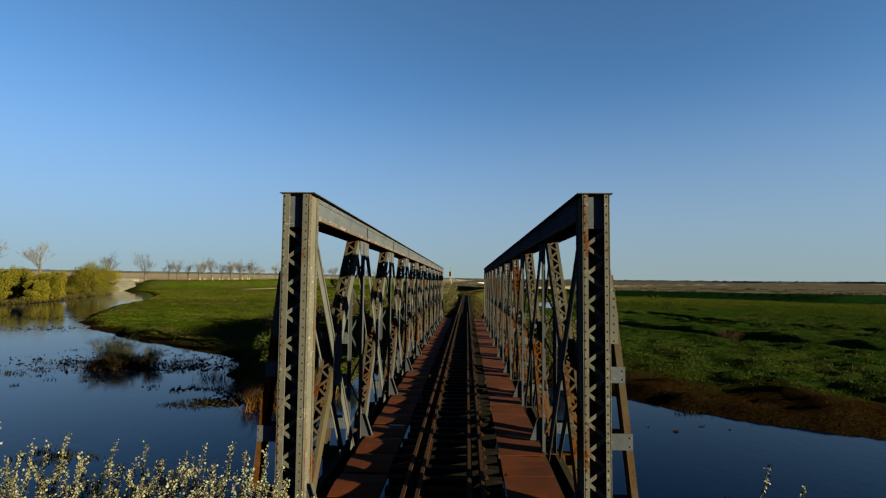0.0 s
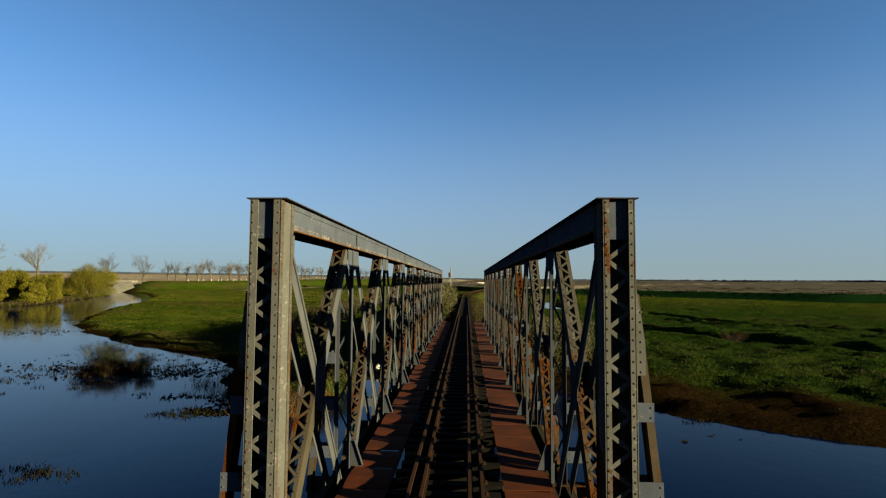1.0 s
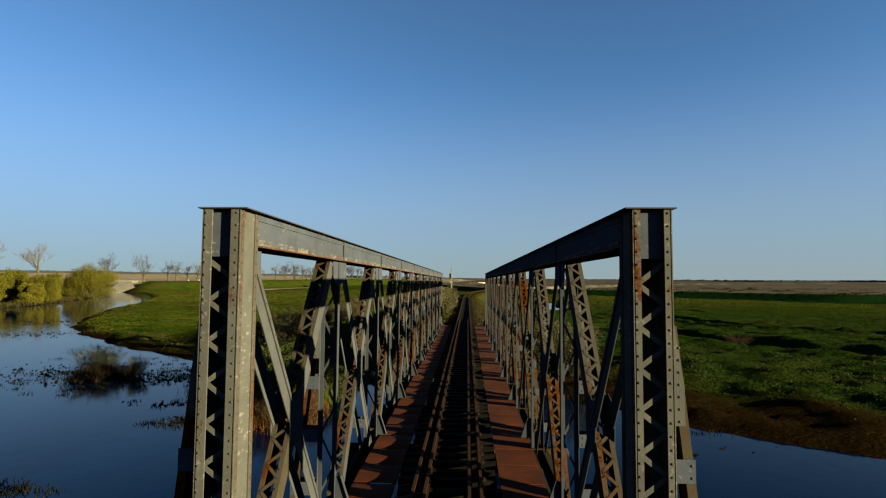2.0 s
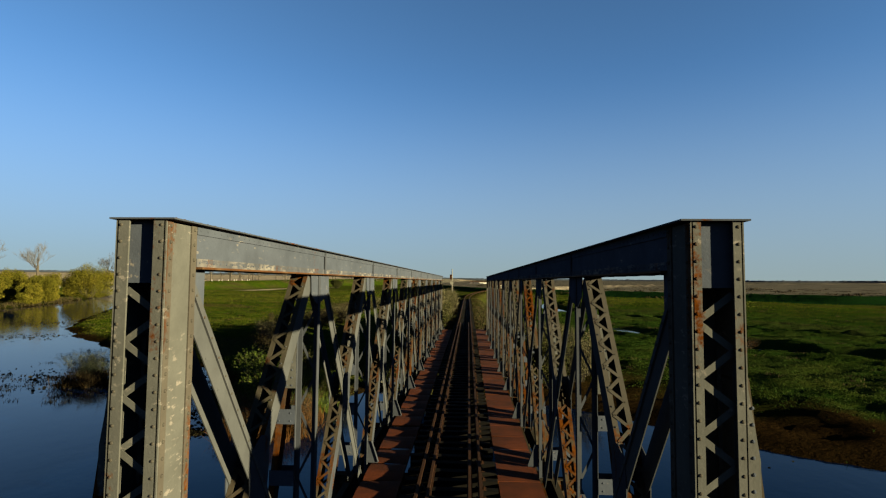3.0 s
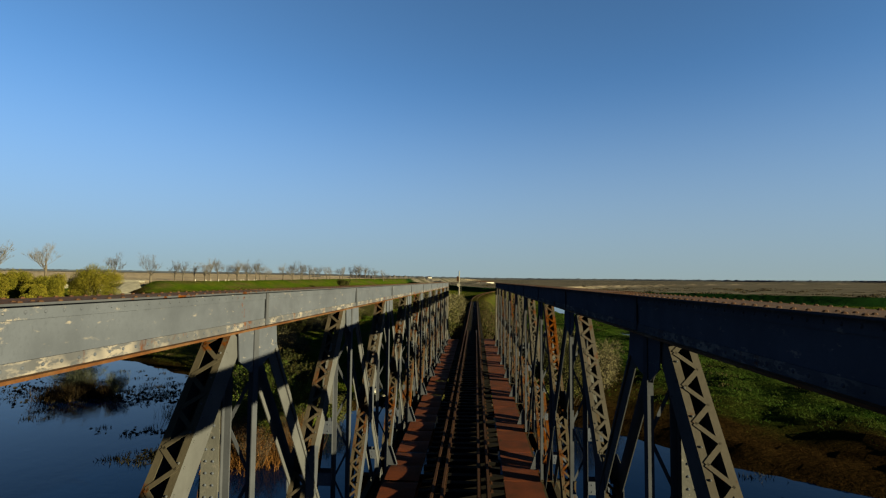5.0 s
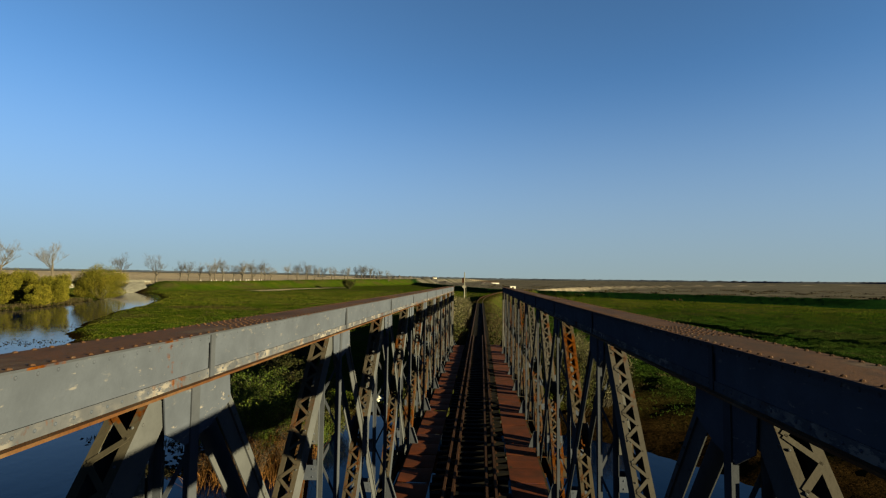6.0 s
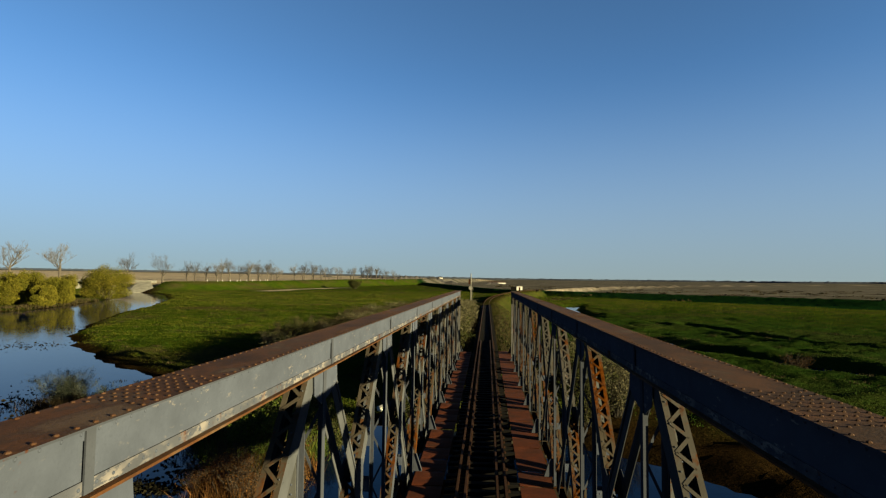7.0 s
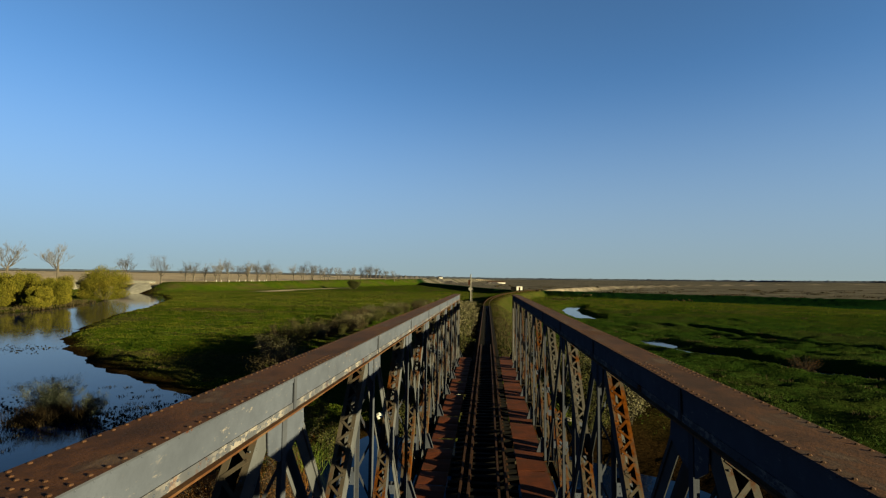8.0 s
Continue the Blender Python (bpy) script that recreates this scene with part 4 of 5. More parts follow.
# shrubs in flower at the near end of the bridge
def blossom_shrub(x, y, n, high, spread, seed):
    """Leaning rods, each ending in spikes packed with small flowers."""
    r = random.Random(seed)
    th = thing("flowering_shrub", "blackthorn shrub with spikes of cream-white blossom", "bush", "blackthorn by the track")
    z = ground_at(x, y) - 0.05
    rods, spikes = [], []
    for _ in range(n):
        bx, by = x + r.gauss(0, spread * 0.45), y + r.gauss(0, 0.16)
        hh = high * (1.0 - 0.22 * r.random() ** 1.5)
        lx, ly = r.uniform(-0.12, 0.62), r.gauss(0, 0.18)
        pts = [Vector((bx + lx * hh * 0.30 * u * u, by + ly * hh * 0.3 * u * u, z + hh * u)) for u in (0, 0.3, 0.55, 0.72, 0.86, 1.0)]
        rods.append(pts)
        spikes.append(pts[3:])
        for _ in range(r.randrange(2, 5)):
            p = pts[r.randrange(2, 5)] + Vector((0, 0, r.uniform(0, 0.12)))
            d = Vector((r.uniform(-0.35, 0.9), r.gauss(0, 0.3), r.uniform(0.55, 1.0))).normalized() * r.uniform(0.18, 0.46)
            spikes.append([p, p + d * 0.5 + Vector((0, 0, -0.012)), p + d])
    g = Geo()
    for pts in rods:
        g.tube(pts, [0.010, 0.008, 0.006, 0.005, 0.004, 0.002], 4)
    for pts in spikes:
        g.tube(pts, [0.004] * (len(pts) - 1) + [0.0015], 3)
    part("stem_work", g, MAT_TWIG, th, kind="stuff")
    fo = new("blossom", leaf_mesh("blossom", along(spikes, 230, 0.011, seed + 2, 0.1), 0.0078, MAT_BLOSSOM, seed + 4, 0.8))
    fo.parent = th
    tagged(fo, kind="stuff")


for i, (x, y, n, h_, sp) in enumerate(((-3.05, -5.5, 40, 3.62, 0.24), (-2.72, -5.5, 26, 3.26, 0.30), (-2.35, -5.5, 30, 3.26, 0.36), (-1.95, -5.45, 30, 3.29, 0.36), (-1.55, -5.4, 26, 3.25, 0.34), (-1.25, -5.4, 12, 3.06, 0.2), (2.05, -5.45, 8, 3.36, 0.34))):
    blossom_shrub(x, y, n, h_, sp, 40 + 7 * i)

# bushes along the foot and shoulders of the far bank
spots = [(-4.0, 54.0, 3.6), (-5.0, 56.0, 4.4), (-3.9, 59.0, 4.6), (-5.2, 62.0, 5.2), (-3.7, 65.0, 4.6), (-4.9, 68.0, 5.4), (-3.6, 71.0, 4.8), (-4.6, 75.0, 5.6), (-5.8, 78.0, 5.6),
         (-3.8, 81.0, 4.6), (-5.2, 85.0, 5.2), (-4.0, 90.0, 4.4), (-5.4, 95.0, 5.0), (-4.2, 101.0, 4.2), (-5.4, 108.0, 4.4), (-4.4, 117.0, 3.8), (-5.0, 127.0, 3.6)]
for i, (x, y, h_) in enumerate(spots):
    twig_bush("bank_bush", "straw-coloured bush in pale blossom beside the track", (x, y, ground_at(x, y) - 0.1), 72, h_, 1.9, 120, 0.065, MAT_STRAW if i % 4 else MAT_BUSH, 200 + i, 0.12, 0.012, group="bushes along the track")
for i, (x, y, h_, m) in enumerate(((8.2, 45.5, 4.4, 0), (11.0, 48.0, 5.0, 1), (8.6, 50.5, 4.6, 0), (12.6, 52.0, 4.6, 1), (7.4, 55.5, 3.8, 0), (10.6, 57.0, 4.6, 0), (8.0, 61.5, 3.6, 1), (11.0, 64.0, 4.0, 0), (8.6, 69.0, 3.2, 0), (13.0, 72.0, 3.4, 1), (9.0, 77.0, 3.0, 0), (14.0, 84.0, 3.0, 1), (10.0, 92.0, 2.6, 0))):
    twig_bush("river_bush", "bush in pale blossom on the slope below the bridge", (x, y, ground_at(x, y) - 0.1), 64, h_, 2.0, 60, 0.06, MAT_STRAW if m else MAT_BUSH, 260 + i, 0.14, 0.014, group="bushes below the bridge")
rr = random.Random(77)
for i in range(46):
    y = 56 + 3.6 * i + rr.uniform(-1.2, 1.2)
    x = (-19 - 15 * (y - 56) / 34 if y < 90 else -34 + 0.055 * (y - 90)) + 1.2 * math.sin(y * 0.07) + rr.uniform(-2.4, 2.4)
    h_ = rr.uniform(2.4, 4.2)
    twig_bush("hedge_bush", "olive-brown thicket bush at the foot of the bank", (x, y, ground_at(x, y) - 0.1), 40, h_, h_ * 0.72, 40, 0.075, (MAT_BUSH, MAT_DRY, MAT_BUSH, MAT_STRAW, MAT_DRY)[i % 5], 300 + i, 0.2, 0.014, group="thicket beside the meadow", fork=5)

# green and brown growth on the shore by the bridge
for i, (x, y, h_, m) in enumerate(((-13.5, 42.0, 3.4, MAT_FRESH), (-11.0, 37.0, 3.2, MAT_FRESH), (-8.6, 35.5, 2.8, MAT_REED), (-12.0, 33.5, 2.2, MAT_REED), (-7.0, 39.5, 2.6, MAT_BUSH), (-15.5, 45.5, 3.0, MAT_BUSH), (-10.0, 43.5, 2.8, MAT_BUSH), (-6.0, 45.0, 2.4, MAT_BUSH), (-17.5, 40.0, 1.8, MAT_REED), (-9.2, 30.0, 2.4, MAT_REED), (-10.6, 32.0, 2.6, MAT_REED), (-8.0, 33.0, 2.2, MAT_REED), (-11.4, 35.5, 3.4, MAT_FRESH), (-13.0, 38.5, 3.8, MAT_FRESH), (-9.6, 39.5, 3.2, MAT_FRESH), (-7.0, 31.0, 1.8, MAT_REED), (-12.4, 31.0, 1.9, MAT_REED))):
    x -= 3.5 if y < 44 else 0.0
    twig_bush("shore_bush", "bush in young green leaf at the water's edge" if m is MAT_FRESH else "brown winter bush at the water's edge", (x, y, max(ground_at(x, y), WATER_Z - 0.3)), 60, h_, h_ * 0.55, 46 if m is not MAT_REED else 14, 0.055 if m is not MAT_REED else 0.035, m, 400 + i, 0.10, 0.012, group="growth on the shore", fork=5)
twig_bush("meadow_shrub", "red-brown leafless shrub in the wet meadow", (45.2, 84, ground_at(45.2, 84)), 60, 2.4, 2.2, 8, 0.05, MAT_REED, 500, 0.1, 0.016)
twig_bush("round_shrub", "dark round thorn tree alone in the meadow", (-140, 556, ground_at(-140, 556)), 70, 8.5, 6.0, 70, 0.4, MAT_BUSH, 510, 0.5, 0.06)

# grey sallow and reeds standing in the river
for i, (x, y, h_, sp, n) in enumerate(((-39.0, 49.0, 3.0, 2.3, 130), (-37.2, 47.2, 1.9, 1.4, 60), (-33.8, 47.5, 2.2, 0.9, 40))):
    twig_bush("sallow_bush", "grey-green sallow bush standing in the water", (x, y, WATER_Z - 0.2), n, h_, sp, 90, 0.028, MAT_SALLOW, 520 + i, 0.10, 0.008, group="sallow in the river", fork=5)


def reeds(name, label, spots_, per, high, mat, seed, spread, wide=0.02):
    r = np.random.default_rng(seed)
    roots = []
    for x, y in spots_:
        p = r.normal(0, spread, (per, 2)) + (x, y)
        roots.append(np.column_stack([p, np.full(per, WATER_Z - 0.05)]))
    me_ = blade_mesh(name, np.concatenate(roots), high, wide, mat, seed, 0.45)
    return tagged(new(name, me_), label, "reeds", kind="stuff")


rr = random.Random(5)
reeds("reed_clump", "brown broken reeds in the shallow water", [(-37.0 + rr.gauss(0, 1.4), 46.6 + rr.gauss(0, 1.0)) for _ in range(34)], 70, 1.35, MAT_WET, 31, 0.34, 0.03)
weed = [(-37 + rr.gauss(0, 6.5), 48 + rr.gauss(0, 5)) for _ in range(110)] + [(-28 + rr.gauss(0, 5), 50 + rr.gauss(0, 4.5)) for _ in range(60)]
weed += [(-20.5 + rr.gauss(0, 1.6), 31 + rr.gauss(0, 1.2)) for _ in range(14)] + [(-22 + rr.gauss(0, 2.5), 36 + rr.gauss(0, 1.5)) for _ in range(10)]
weed += [(-21 + rr.gauss(0, 0.8), 18 + rr.gauss(0, 0.6)) for _ in range(14)] + [(-100 + rr.gauss(0, 12), 110 + rr.gauss(0, 8)) for _ in range(30)]
weed += [(15 + rr.gauss(0, 1.5), 30 + rr.gauss(0, 1.0)) for _ in range(2)]
reeds("water_weed", "dark tufts of water plants on the shallows", weed, 24, 0.26, MAT_WEED, 32, 0.30, 0.04)

raft = []
for cx, cy, sx, sy, n_ in ((-36.5, 46.5, 4.6, 2.0, 260), (-44, 50, 4.0, 3.0, 160), (-30, 45.5, 3.0, 0.8, 160), (-27, 51, 4.0, 2.5, 120), (-18.6, 31, 1.0, 0.5, 300), (-23, 36, 1.8, 0.4, 50), (-17.5, 33.5, 1.2, 1.2, 220), (-78, 86, 5.0, 3.0, 220), (-100, 112, 9.0, 4.0, 220), (17, 27, 2.5, 0.8, 6)):
    for _ in range(n_):
        raft.append((cx + rr.gauss(0, sx), cy + rr.gauss(0, sy), WATER_Z + rr.uniform(0.0, 0.05)))
tagged(new("floating_weed", leaf_mesh("floating_weed", np.array(raft), 0.17, MAT_WEED, 35, 0.5, 0.8)), "dark rafts of floating dead weed", "water plants", kind="stuff")
reeds("shore_reed", "rust-brown dead reeds at the water's edge", [(-13.2 + rr.gauss(0, 1.2), 33.0 + rr.gauss(0, 2.2)) for _ in range(44)] + [(-17 + rr.gauss(0, 2.5), 40 + rr.gauss(0, 2.0)) for _ in range(18)], 70, 1.15, MAT_REED, 33, 0.55, 0.020)
reeds("green_reed", "young green reeds at the water's edge", [(-15.2 + rr.gauss(0, 1.4), 38 + rr.gauss(0, 1.8)) for _ in range(30)], 120, 1.9, MAT_FRESH, 34, 0.4, 0.016)

# grass: longer tufts near the water and on the banks
r = np.random.default_rng(8)
gpx = np.concatenate([r.uniform(-75, 90, 60000), r.uniform(-30, 30, 20000), r.uniform(-3.8, 3.8, 5000)])
gpy = np.concatenate([22 + 150 * r.random(60000) ** 1.4, 30 + 60 * r.random(20000), r.uniform(53.5, 110, 5000)])
gh, _, gm, _, gd, _ = land(gpx, gpy)
keep = (gd > 0.2) & (r.random(len(gpx)) > 1.05 * gm) & (r.random(len(gpx)) < 0.25 + 0.75 * smooth(gd, 4, 14)) & (gh > WATER_Z) & (np.abs(gpx - track_x(gpy)) > 1.5)
roots = np.column_stack([gpx, gpy, gh - 0.02])[keep]
tuft = np.repeat(roots, 3, axis=0) + r.normal(0, 0.12, (3 * len(roots), 3)) * (1, 1, 0)
tagged(new("grass", blade_mesh("grass", tuft, 0.17, 0.030, MAT_GRASS, 3, 0.6)), "short green spring grass with uneven tufts", "grass", kind="stuff")
far_r = 48 * 10.5 ** r.random(430000)
far_a = np.concatenate([r.uniform(-0.76, -0.02, 245000), r.uniform(0.02, 0.76, 185000)])
fx, fy = far_r * np.sin(far_a), far_r * np.cos(far_a)
fh, _, fm_, fb_, fd, fl_ = land(fx, fy)
ok = (fd > 1) & (fh > WATER_Z + 0.05) & (fb_ < 0.3) & (np.abs(fx) > 9) & (r.random(len(fx)) > fm_) & (r.random(len(fx)) > fl_)
roots = np.column_stack([fx, fy, fh - 0.02])
# near grass right of the track takes the blade colour with less sun in it
darker = (fx > 0) & (r.random(len(fx)) > smooth(far_r, 130, 320))
for sel_, hi_, wd_ in ((ok & (far_r < 110), 0.13, 0.035), (ok & (far_r >= 110) & (far_r < 230), 0.16, 0.07), (ok & (far_r >= 230), 0.22, 0.15)):
    tagged(new("meadow_grass", blade_mesh("meadow_grass", roots[sel_ & ~darker], hi_, wd_, MAT_MEADOW, 5, 0.7)), "yellowish green meadow grass lit by low sun", "grass", kind="stuff")
tagged(new("meadow_grass", blade_mesh("meadow_grass", roots[ok & darker], 0.13, 0.05, MAT_SWARD, 6, 0.7)), "deep green meadow grass, darkened to look less sunlit", "grass", kind="stuff")
dryk = (gd < 6) & keep & (r.random(len(gpx)) < 0.45) | (np.abs(gpx) < 9) & (gpy > 47) & keep
roots = np.column_stack([gpx, gpy, gh - 0.02])[dryk]
tuft = np.repeat(roots, 5, axis=0) + r.normal(0, 0.2, (5 * len(roots), 3)) * (1, 1, 0)
tagged(new("dry_grass", blade_mesh("dry_grass", tuft, 0.36, 0.025, MAT_DRY, 4, 0.5)), "straw-brown dead grass along the shore", "grass", kind="stuff")

# willows on the far bank
for i, (x, y, h_, w_) in enumerate(((-198, 263, 19.5, 28), (-210, 272, 15.0, 16), (-181, 210, 13.5, 17), (-192, 205, 14.5, 17), (-171, 201, 11.5, 13), (-203, 212, 14, 16), (-212, 235, 13, 16), (-178, 186, 10.5, 12), (-163, 184, 8.5, 10), (-216, 205, 15, 18))):
    willow(x, y, h_, w_, 600 + 11 * i)
r2 = np.random.default_rng(12)
bk = np.column_stack([r2.uniform(-190, -125, 9000), r2.uniform(130, 275, 9000)])
bh, _, _, _, bd, _ = land(bk[:, 0], bk[:, 1])
sel = (bd > 0) & (bd < 9) & (bk[:, 0] < -0.52 * bk[:, 1] - 40)
rt = np.column_stack([bk, bh])[sel]
tagged(new("bank_reed", blade_mesh("bank_reed", np.repeat(rt, 4, 0) + r2.normal(0, 0.3, (4 * len(rt), 3)) * (1, 1, 0), 1.0, 0.10, MAT_DRY, 9, 0.3)), "pale dead reeds along the far shore", "reeds", kind="stuff")

# leafless trees
kinds = [bare_tree(700 + i, 1.0 * hh, "tall leafless tree beside the road") for i, hh in enumerate((15.0, 13.0, 16.5, 12.0))]
rr = random.Random(21)
first = [(-344, 402, 36, 1), (-388, 402, 34, 0), (-260, 407, 27, 2), (-299, 420, 24, 3)]
row = []
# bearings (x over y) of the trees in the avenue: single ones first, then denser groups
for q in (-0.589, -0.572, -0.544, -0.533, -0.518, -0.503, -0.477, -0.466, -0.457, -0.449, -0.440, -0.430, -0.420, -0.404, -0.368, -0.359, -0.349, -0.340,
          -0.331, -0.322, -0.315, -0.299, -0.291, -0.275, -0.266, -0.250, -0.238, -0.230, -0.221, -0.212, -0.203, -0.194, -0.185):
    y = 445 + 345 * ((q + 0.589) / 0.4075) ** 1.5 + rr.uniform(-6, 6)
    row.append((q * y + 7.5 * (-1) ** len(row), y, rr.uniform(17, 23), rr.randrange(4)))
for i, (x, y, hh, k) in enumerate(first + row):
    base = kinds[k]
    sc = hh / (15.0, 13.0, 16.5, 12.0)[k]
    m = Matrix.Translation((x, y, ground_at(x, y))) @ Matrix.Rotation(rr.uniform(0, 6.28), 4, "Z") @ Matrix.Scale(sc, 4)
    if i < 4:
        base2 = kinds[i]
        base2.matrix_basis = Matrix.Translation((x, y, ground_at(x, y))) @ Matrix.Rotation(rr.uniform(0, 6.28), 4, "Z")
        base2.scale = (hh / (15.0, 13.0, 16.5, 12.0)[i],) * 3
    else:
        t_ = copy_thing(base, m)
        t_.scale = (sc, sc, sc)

# ---- far things ----
# concrete road bridge over the river
rb = thing("road_bridge", "pale concrete road bridge over the river bend", "bridge")
ax_, ay_, bx_, by_ = -347.0, 392.0, -264.0, 402.5
dv = Vector((bx_ - ax_, by_ - ay_, 0)).normalized()
nv = Vector((-dv.y, dv.x, 0))
g = Geo()
g.beam((ax_, ay_, 2.75), (bx_, by_, 2.75), nv, (0, 0, 1), 4.5, 0.55)
part("deck", g, MAT_CONCRETE, rb)
for e in (-4.4, 4.4):
    g = Geo()
    g.beam(Vector((ax_, ay_, 3.75)) + nv * e, Vector((bx_, by_, 3.75)) + nv * e, nv, (0, 0, 1), 0.12, 0.45)
    part("parapet", g, MAT_CONCRETE, rb)
for u in (0.30, 0.62):
    p = Vector((ax_, ay_, 0)).lerp(Vector((bx_, by_, 0)), u)
    g = Geo()
    g.beam(p + Vector((0, 0, -7)), p + Vector((0, 0, 2.25)), dv, nv, 0.7, 3.6)
    part("pier", g, MAT_CONCRETE, rb)
g = Geo()
e0 = Vector((-271, 396, 0))
g.plate([e0 + Vector((-2, 0, 2.5)), e0 + Vector((8, 1, 2.5)), e0 + Vector((19, -9, -4.6)), e0 + Vector((-1, -14, -5.2)), e0 + Vector((-10, -9, -5.2))], (0, 0, -1), 0.5)
part("slope_paving", g, MAT_CONCRETE, rb, "pale concrete paved slope")

# white marker posts along the road
g = Geo()
g.tube([(0, 0, -0.3), (0, 0, 1.15), (0, 0, 1.3)], [0.24, 0.20, 0.08], 6)
post0 = tagged(part("marker_post", g, MAT_WHITE), "short whitewashed road marker post", "post", "marker posts along the road")
for i in range(13):
    u = i / 12
    y = 430 + 80 * u
    x = y * (-0.585 + 0.16 * u ** 0.6) + (i % 3) * 1.1
    m = pose(x, y, ground_at(x, y))
    if i == 0:
        post0.matrix_basis = m
    else:
        copy_thing(post0, m)

# railway signal
sg = thing("railway_signal", "old railway signal with a round disc on a pale post", "signal")
sx, sy = -4.1, 140.0
zb = ground_at(sx, sy)
g = Geo()
g.tube([(sx, sy, zb - 0.3), (sx, sy, 4.0), (sx, sy, 8.5)], [0.17, 0.15, 0.12], 8)
part("post", g, MAT_CONCRETE, sg)
g = Geo()
g.tube([(sx - 0.05, sy - 0.22, 4.75), (sx - 0.05, sy - 0.18, 4.75)], [0.52, 0.52], 16)
part("disc", g, MAT_CONCRETE, sg, "round pale disc")
g = Geo()
g.box(sx - 0.62, sx - 0.13, sy - 0.2, sy + 0.1, 5.7, 7.0)
g.box(sx - 0.66, sx - 0.09, sy - 0.42, sy - 0.2, 6.8, 6.86)
part("lamp_box", g, MAT_RAIL, sg, "dark lamp housing")
g = Geo()
for k in range(9):
    g.box(sx + 0.14, sx + 0.52, sy - 0.02, sy + 0.02, 1.0 + 0.5 * k, 1.03 + 0.5 * k)
g.box(sx + 0.50, sx + 0.53, sy - 0.02, sy + 0.02, zb, 5.2)
part("ladder", g, MAT_CONCRETE, sg)

# lineside hut
hut = thing("lineside_hut", "small whitewashed hut with a dark doorway on the levee", "hut")
hx, hy = 25.4, 459.0
hz = ground_at(hx + 2.4, hy + 2)
g = Geo()
for x0, x1, y0, y1 in ((0, 1.7, 0, 0.25), (3.1, 4.9, 0, 0.25), (0, 0.25, 0.25, 4.0), (4.65, 4.9, 0.25, 4.0), (0.25, 4.65, 3.75, 4.0)):
    g.box(hx + x0, hx + x1, hy + y0, hy + y1, hz - 1.5, hz + 2.9)
g.box(hx + 1.7, hx + 3.1, hy, hy + 0.25, hz + 2.2, hz + 2.9)
part("wall", g, MAT_WHITE, hut)
g = Geo()
g.box(hx - 0.3, hx + 5.2, hy - 0.3, hy + 4.3, hz + 2.9, hz + 3.15)
part("roof", g, MAT_CONCRETE, hut)
g = Geo()
g.box(hx + 1.71, hx + 3.09, hy + 0.12, hy + 0.18, hz - 0.3, hz + 2.19)
part("door", g, MAT_RAIL, hut, "dark door")
g = Geo()
g.box(hx - 4.8, hx - 0.6, hy + 0.6, hy + 4.0, hz - 2.5, hz + 2.5)
tagged(part("shed", g, MAT_SLEEPER), "dark timber shed beside the white hut", "shed")

# farm buildings in the far distance
rr = random.Random(3)
for i, (x, y, w_, h_) in enumerate(((2, 1150, 38, 5.0), (-138, 1500, 12, 5.0), (-204, 1300, 8, 4.5))):
    fb = thing("farm_building", "low white farm building far across the plain", "building", "far farm buildings")
    z = ground_at(x, y)
    g = Geo()
    g.box(x, x + w_, y, y + 10, z - 1, z + h_ * 0.6)
    part("wall", g, MAT_WHITE, fb)
    g = Geo()
    g.plate([(x - 0.6, y - 0.6, z + h_ * 0.6), (x - 0.6, y + 10.6, z + h_ * 0.6), (x - 0.6, y + 5, z + h_)], (1, 0, 0), w_ + 1.2)
    part("roof", g, MAT_CAP, fb)

# woods on the horizon


def wood_belt(name, label, a0, a1, steps, dist, deep, low, high, seed, mat, gaps=0.0):
    """A long belt of trees seen from far away: rounded crowns merging into one uneven mass."""
    ang = np.linspace(a0, a1, steps)
    v, f = [], []
    d0 = np.array([dist + 60 * noise.noise(Vector((a * 9, seed, 0))) for a in ang])
    tall = np.array([low + (high - low) * (0.5 + 0.5 * noise.fractal(Vector((a * 140, seed, 3)), 0.8, 2.1, 5)) for a in ang])
    thin = np.array([noise.noise(Vector((a * 17, seed, 8))) for a in ang])
    tall = np.maximum(tall * (smooth(thin, gaps - 0.25, gaps + 0.1) if gaps else 1.0), 0.2)
    ground = land(d0 * np.sin(ang), d0 * np.cos(ang))[0]
    rows = ((0.0, -1.5), (0.06, 0.62), (0.3, 0.95), (0.6, 1.0), (1.0, -0.5))
    for a, d, z, t in zip(ang, d0, ground, tall):
        for u, w in rows:
            r_ = d + deep * u
            v.append((r_ * math.sin(a), r_ * math.cos(a), z + t * w))
    k = len(rows)
    for i in range(steps - 1):
        for j in range(k - 1):
            f.append((i * k + j, (i + 1) * k + j, (i + 1) * k + j + 1, i * k + j + 1))
    me_ = bpy.data.meshes.new(name)
    me_.from_pydata(v, [], f)
    me_.polygons.foreach_set("use_smooth", [True] * len(f))
    me_.materials.append(mat)
    return tagged(new(name, me_), label, "woods", kind="stuff")


wood_belt("far_woods", "belt of woods along the horizon, distance haze painted in as dark blue-grey", -0.95, 0.95, 1500, 3050, 120, 5.0, 12.0, 4, MAT_FAR)
wood_belt("far_thicket", "grey-brown line of leafless woods behind the levee", -0.34, 0.03, 420, 1050, 40, 1.5, 9.0, 14, MAT_SCRUB, 0.05)

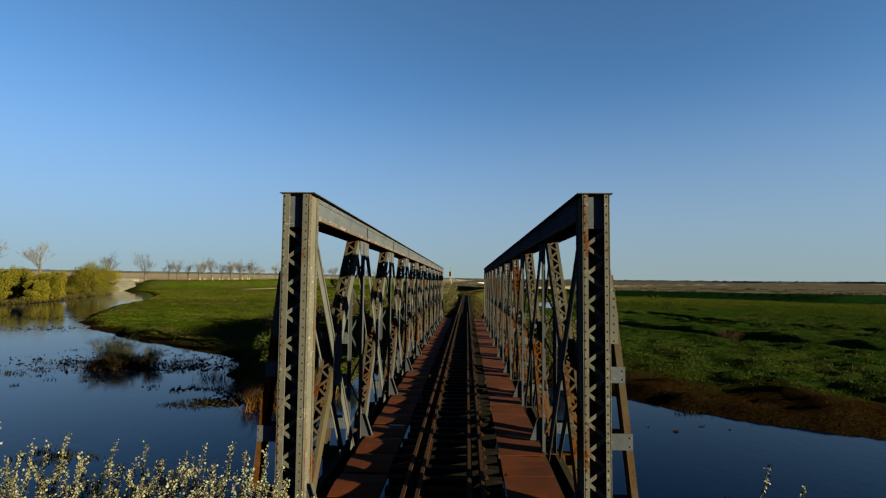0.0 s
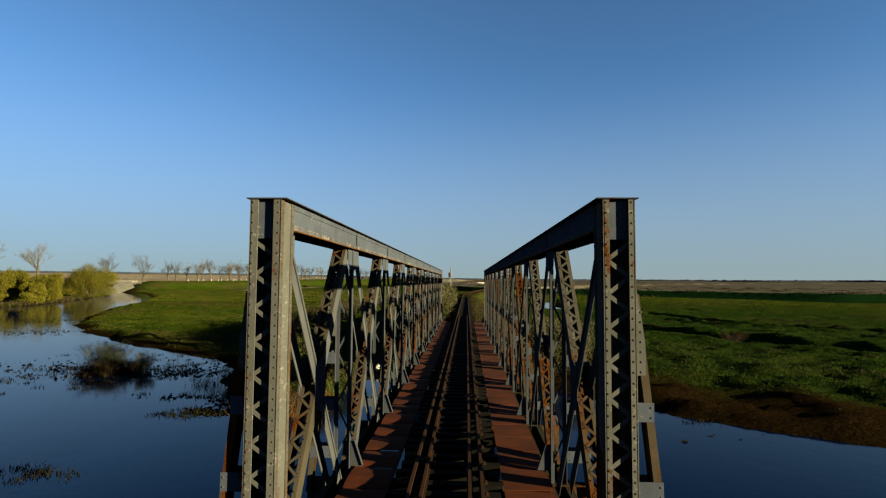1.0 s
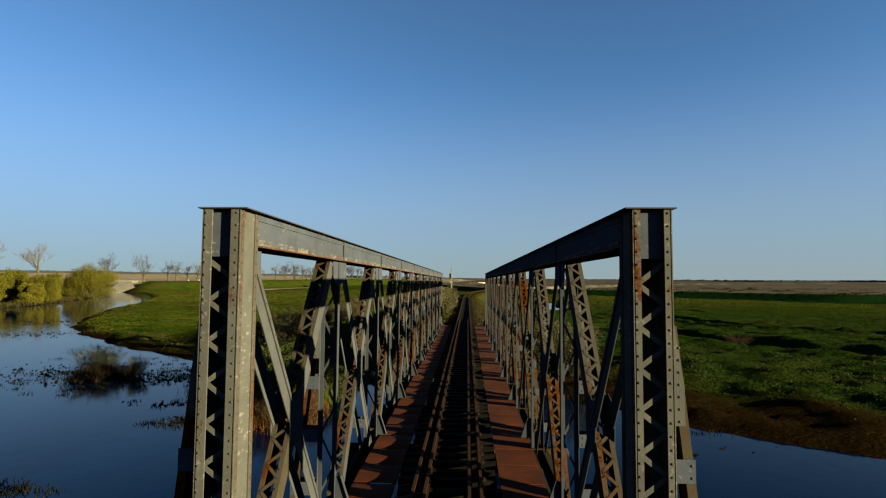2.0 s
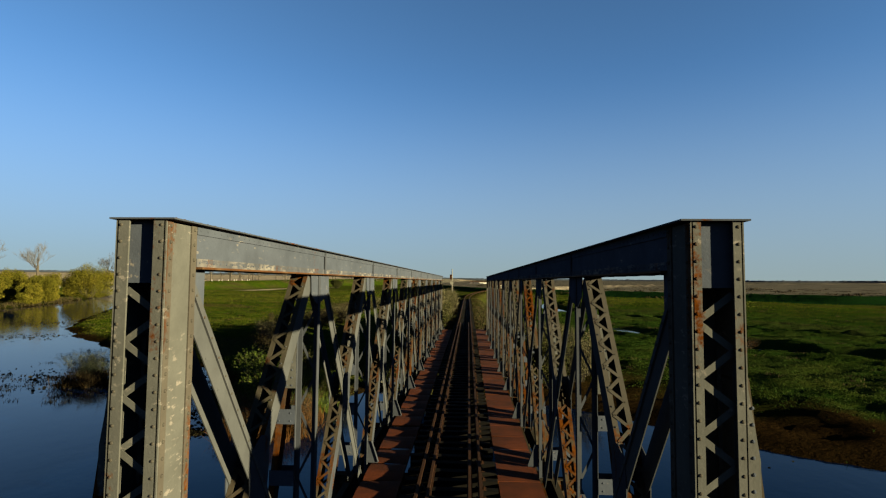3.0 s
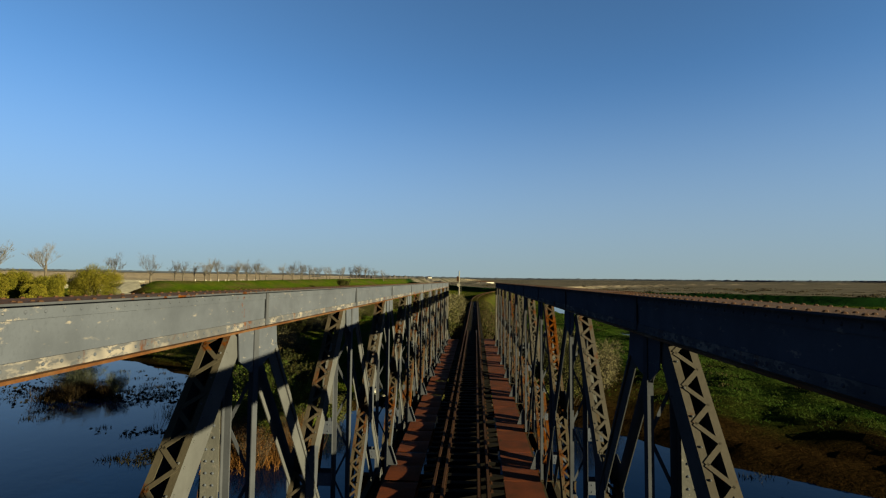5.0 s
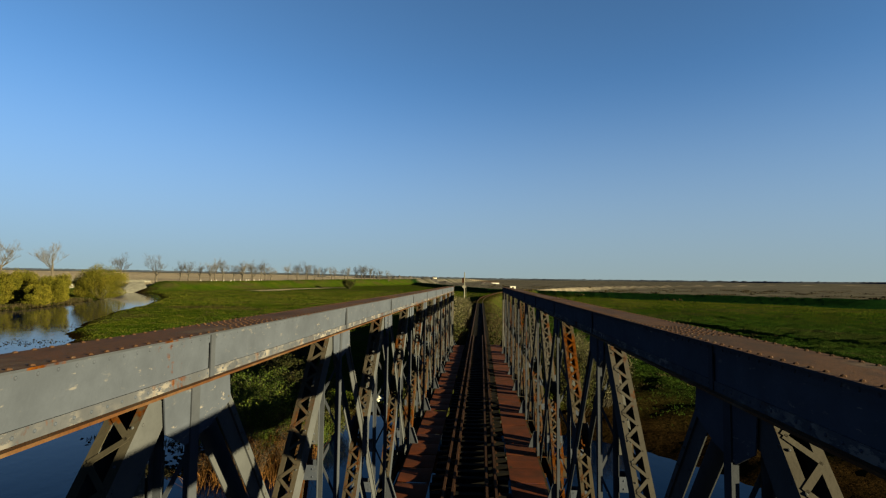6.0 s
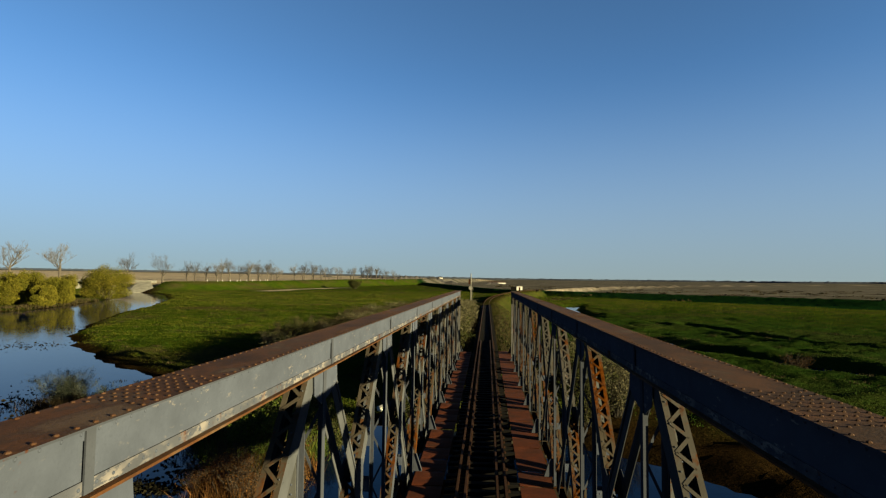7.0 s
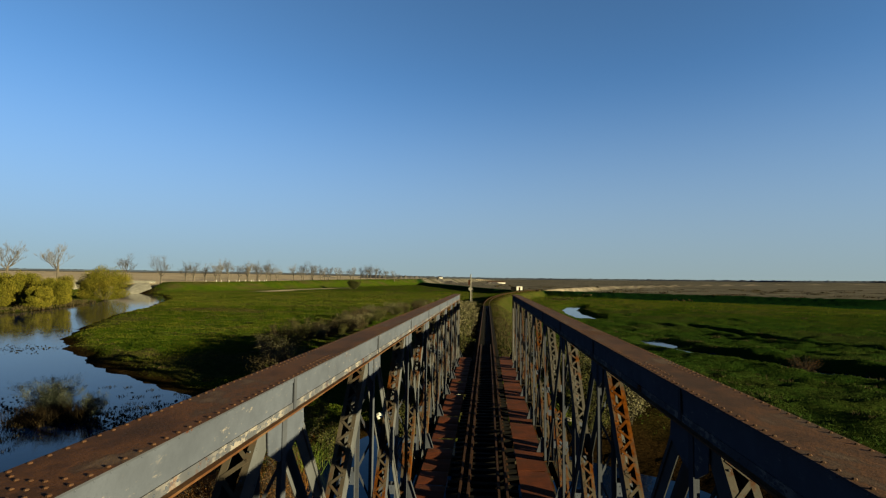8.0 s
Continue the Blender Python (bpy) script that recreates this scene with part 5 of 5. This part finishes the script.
# low scrub on the plain behind the levee
r5 = np.random.default_rng(24)
cl = []
for _ in range(150):
    ang_, ds = r5.uniform(0.02, 0.80), r5.uniform(330, 900)
    cx_, cy_ = ds * math.sin(ang_), ds * math.cos(ang_)
    k_ = int(r5.integers(30, 90))
    w_ = r5.uniform(1.5, 7.0)
    cl.append(np.column_stack([cx_ + r5.normal(0, w_, k_), cy_ + r5.normal(0, w_ * 0.6, k_), np.full(k_, ground_at(cx_, cy_)) + np.abs(r5.normal(0, 0.55, k_))]))
tagged(new("plain_scrub", leaf_mesh("plain_scrub", np.concatenate(cl), 0.55, MAT_DRY, 25, 0.6)), "low dark scrub scattered over the dry plain", "scrub", kind="stuff")
# tussocks that roughen the meadow
cl = []
for _ in range(420):
    ang_, ds = r5.uniform(-0.72, 0.74), 60 * 4.0 ** r5.random()
    cx_, cy_ = ds * math.sin(ang_), ds * math.cos(ang_)
    hgt, _, _, byd, dist_, _ = land(np.array([cx_]), np.array([cy_]))
    if dist_[0] < 3 or byd[0] > 0.3 or hgt[0] > -3.6 or hgt[0] < WATER_Z + 0.1:
        continue
    k_ = 26
    cl.append(np.column_stack([cx_ + r5.normal(0, 0.55, k_), cy_ + r5.normal(0, 0.4, k_), np.full(k_, hgt[0] - 0.02)]))
tagged(new("sedge_tussock", blade_mesh("sedge_tussock", np.concatenate(cl), 0.30, 0.06, MAT_DRY, 26, 0.5)), "brown sedge tussocks scattered over the meadow", "grass", kind="stuff")


# stones on the far shore
def boulder(x, y, size, seed, mat):
    bm = bmesh.new()
    bmesh.ops.create_icosphere(bm, subdivisions=2, radius=size)
    for v in bm.verts:
        n_ = noise.noise(v.co * (1.6 / size) + Vector((seed, 0, 0)))
        v.co *= 1 + 0.45 * n_
        v.co.z *= 0.6
    me_ = bpy.data.meshes.new("boulder")
    bm.to_mesh(me_)
    bm.free()
    me_.materials.append(mat)
    ob = tagged(new("boulder", me_), "pale broken stone lying on the far shore", "stone", "stones on the shore")
    ob.location = (x, y, ground_at(x, y) + size * 0.15)


rr = random.Random(66)
boulder(-9.0, 48.6, 0.55, 1, MAT_WHITE)
for i in range(16):
    boulder(rr.uniform(-12, 7), rr.uniform(45.5, 51), rr.uniform(0.12, 0.32), 2 + i, MAT_STONE)
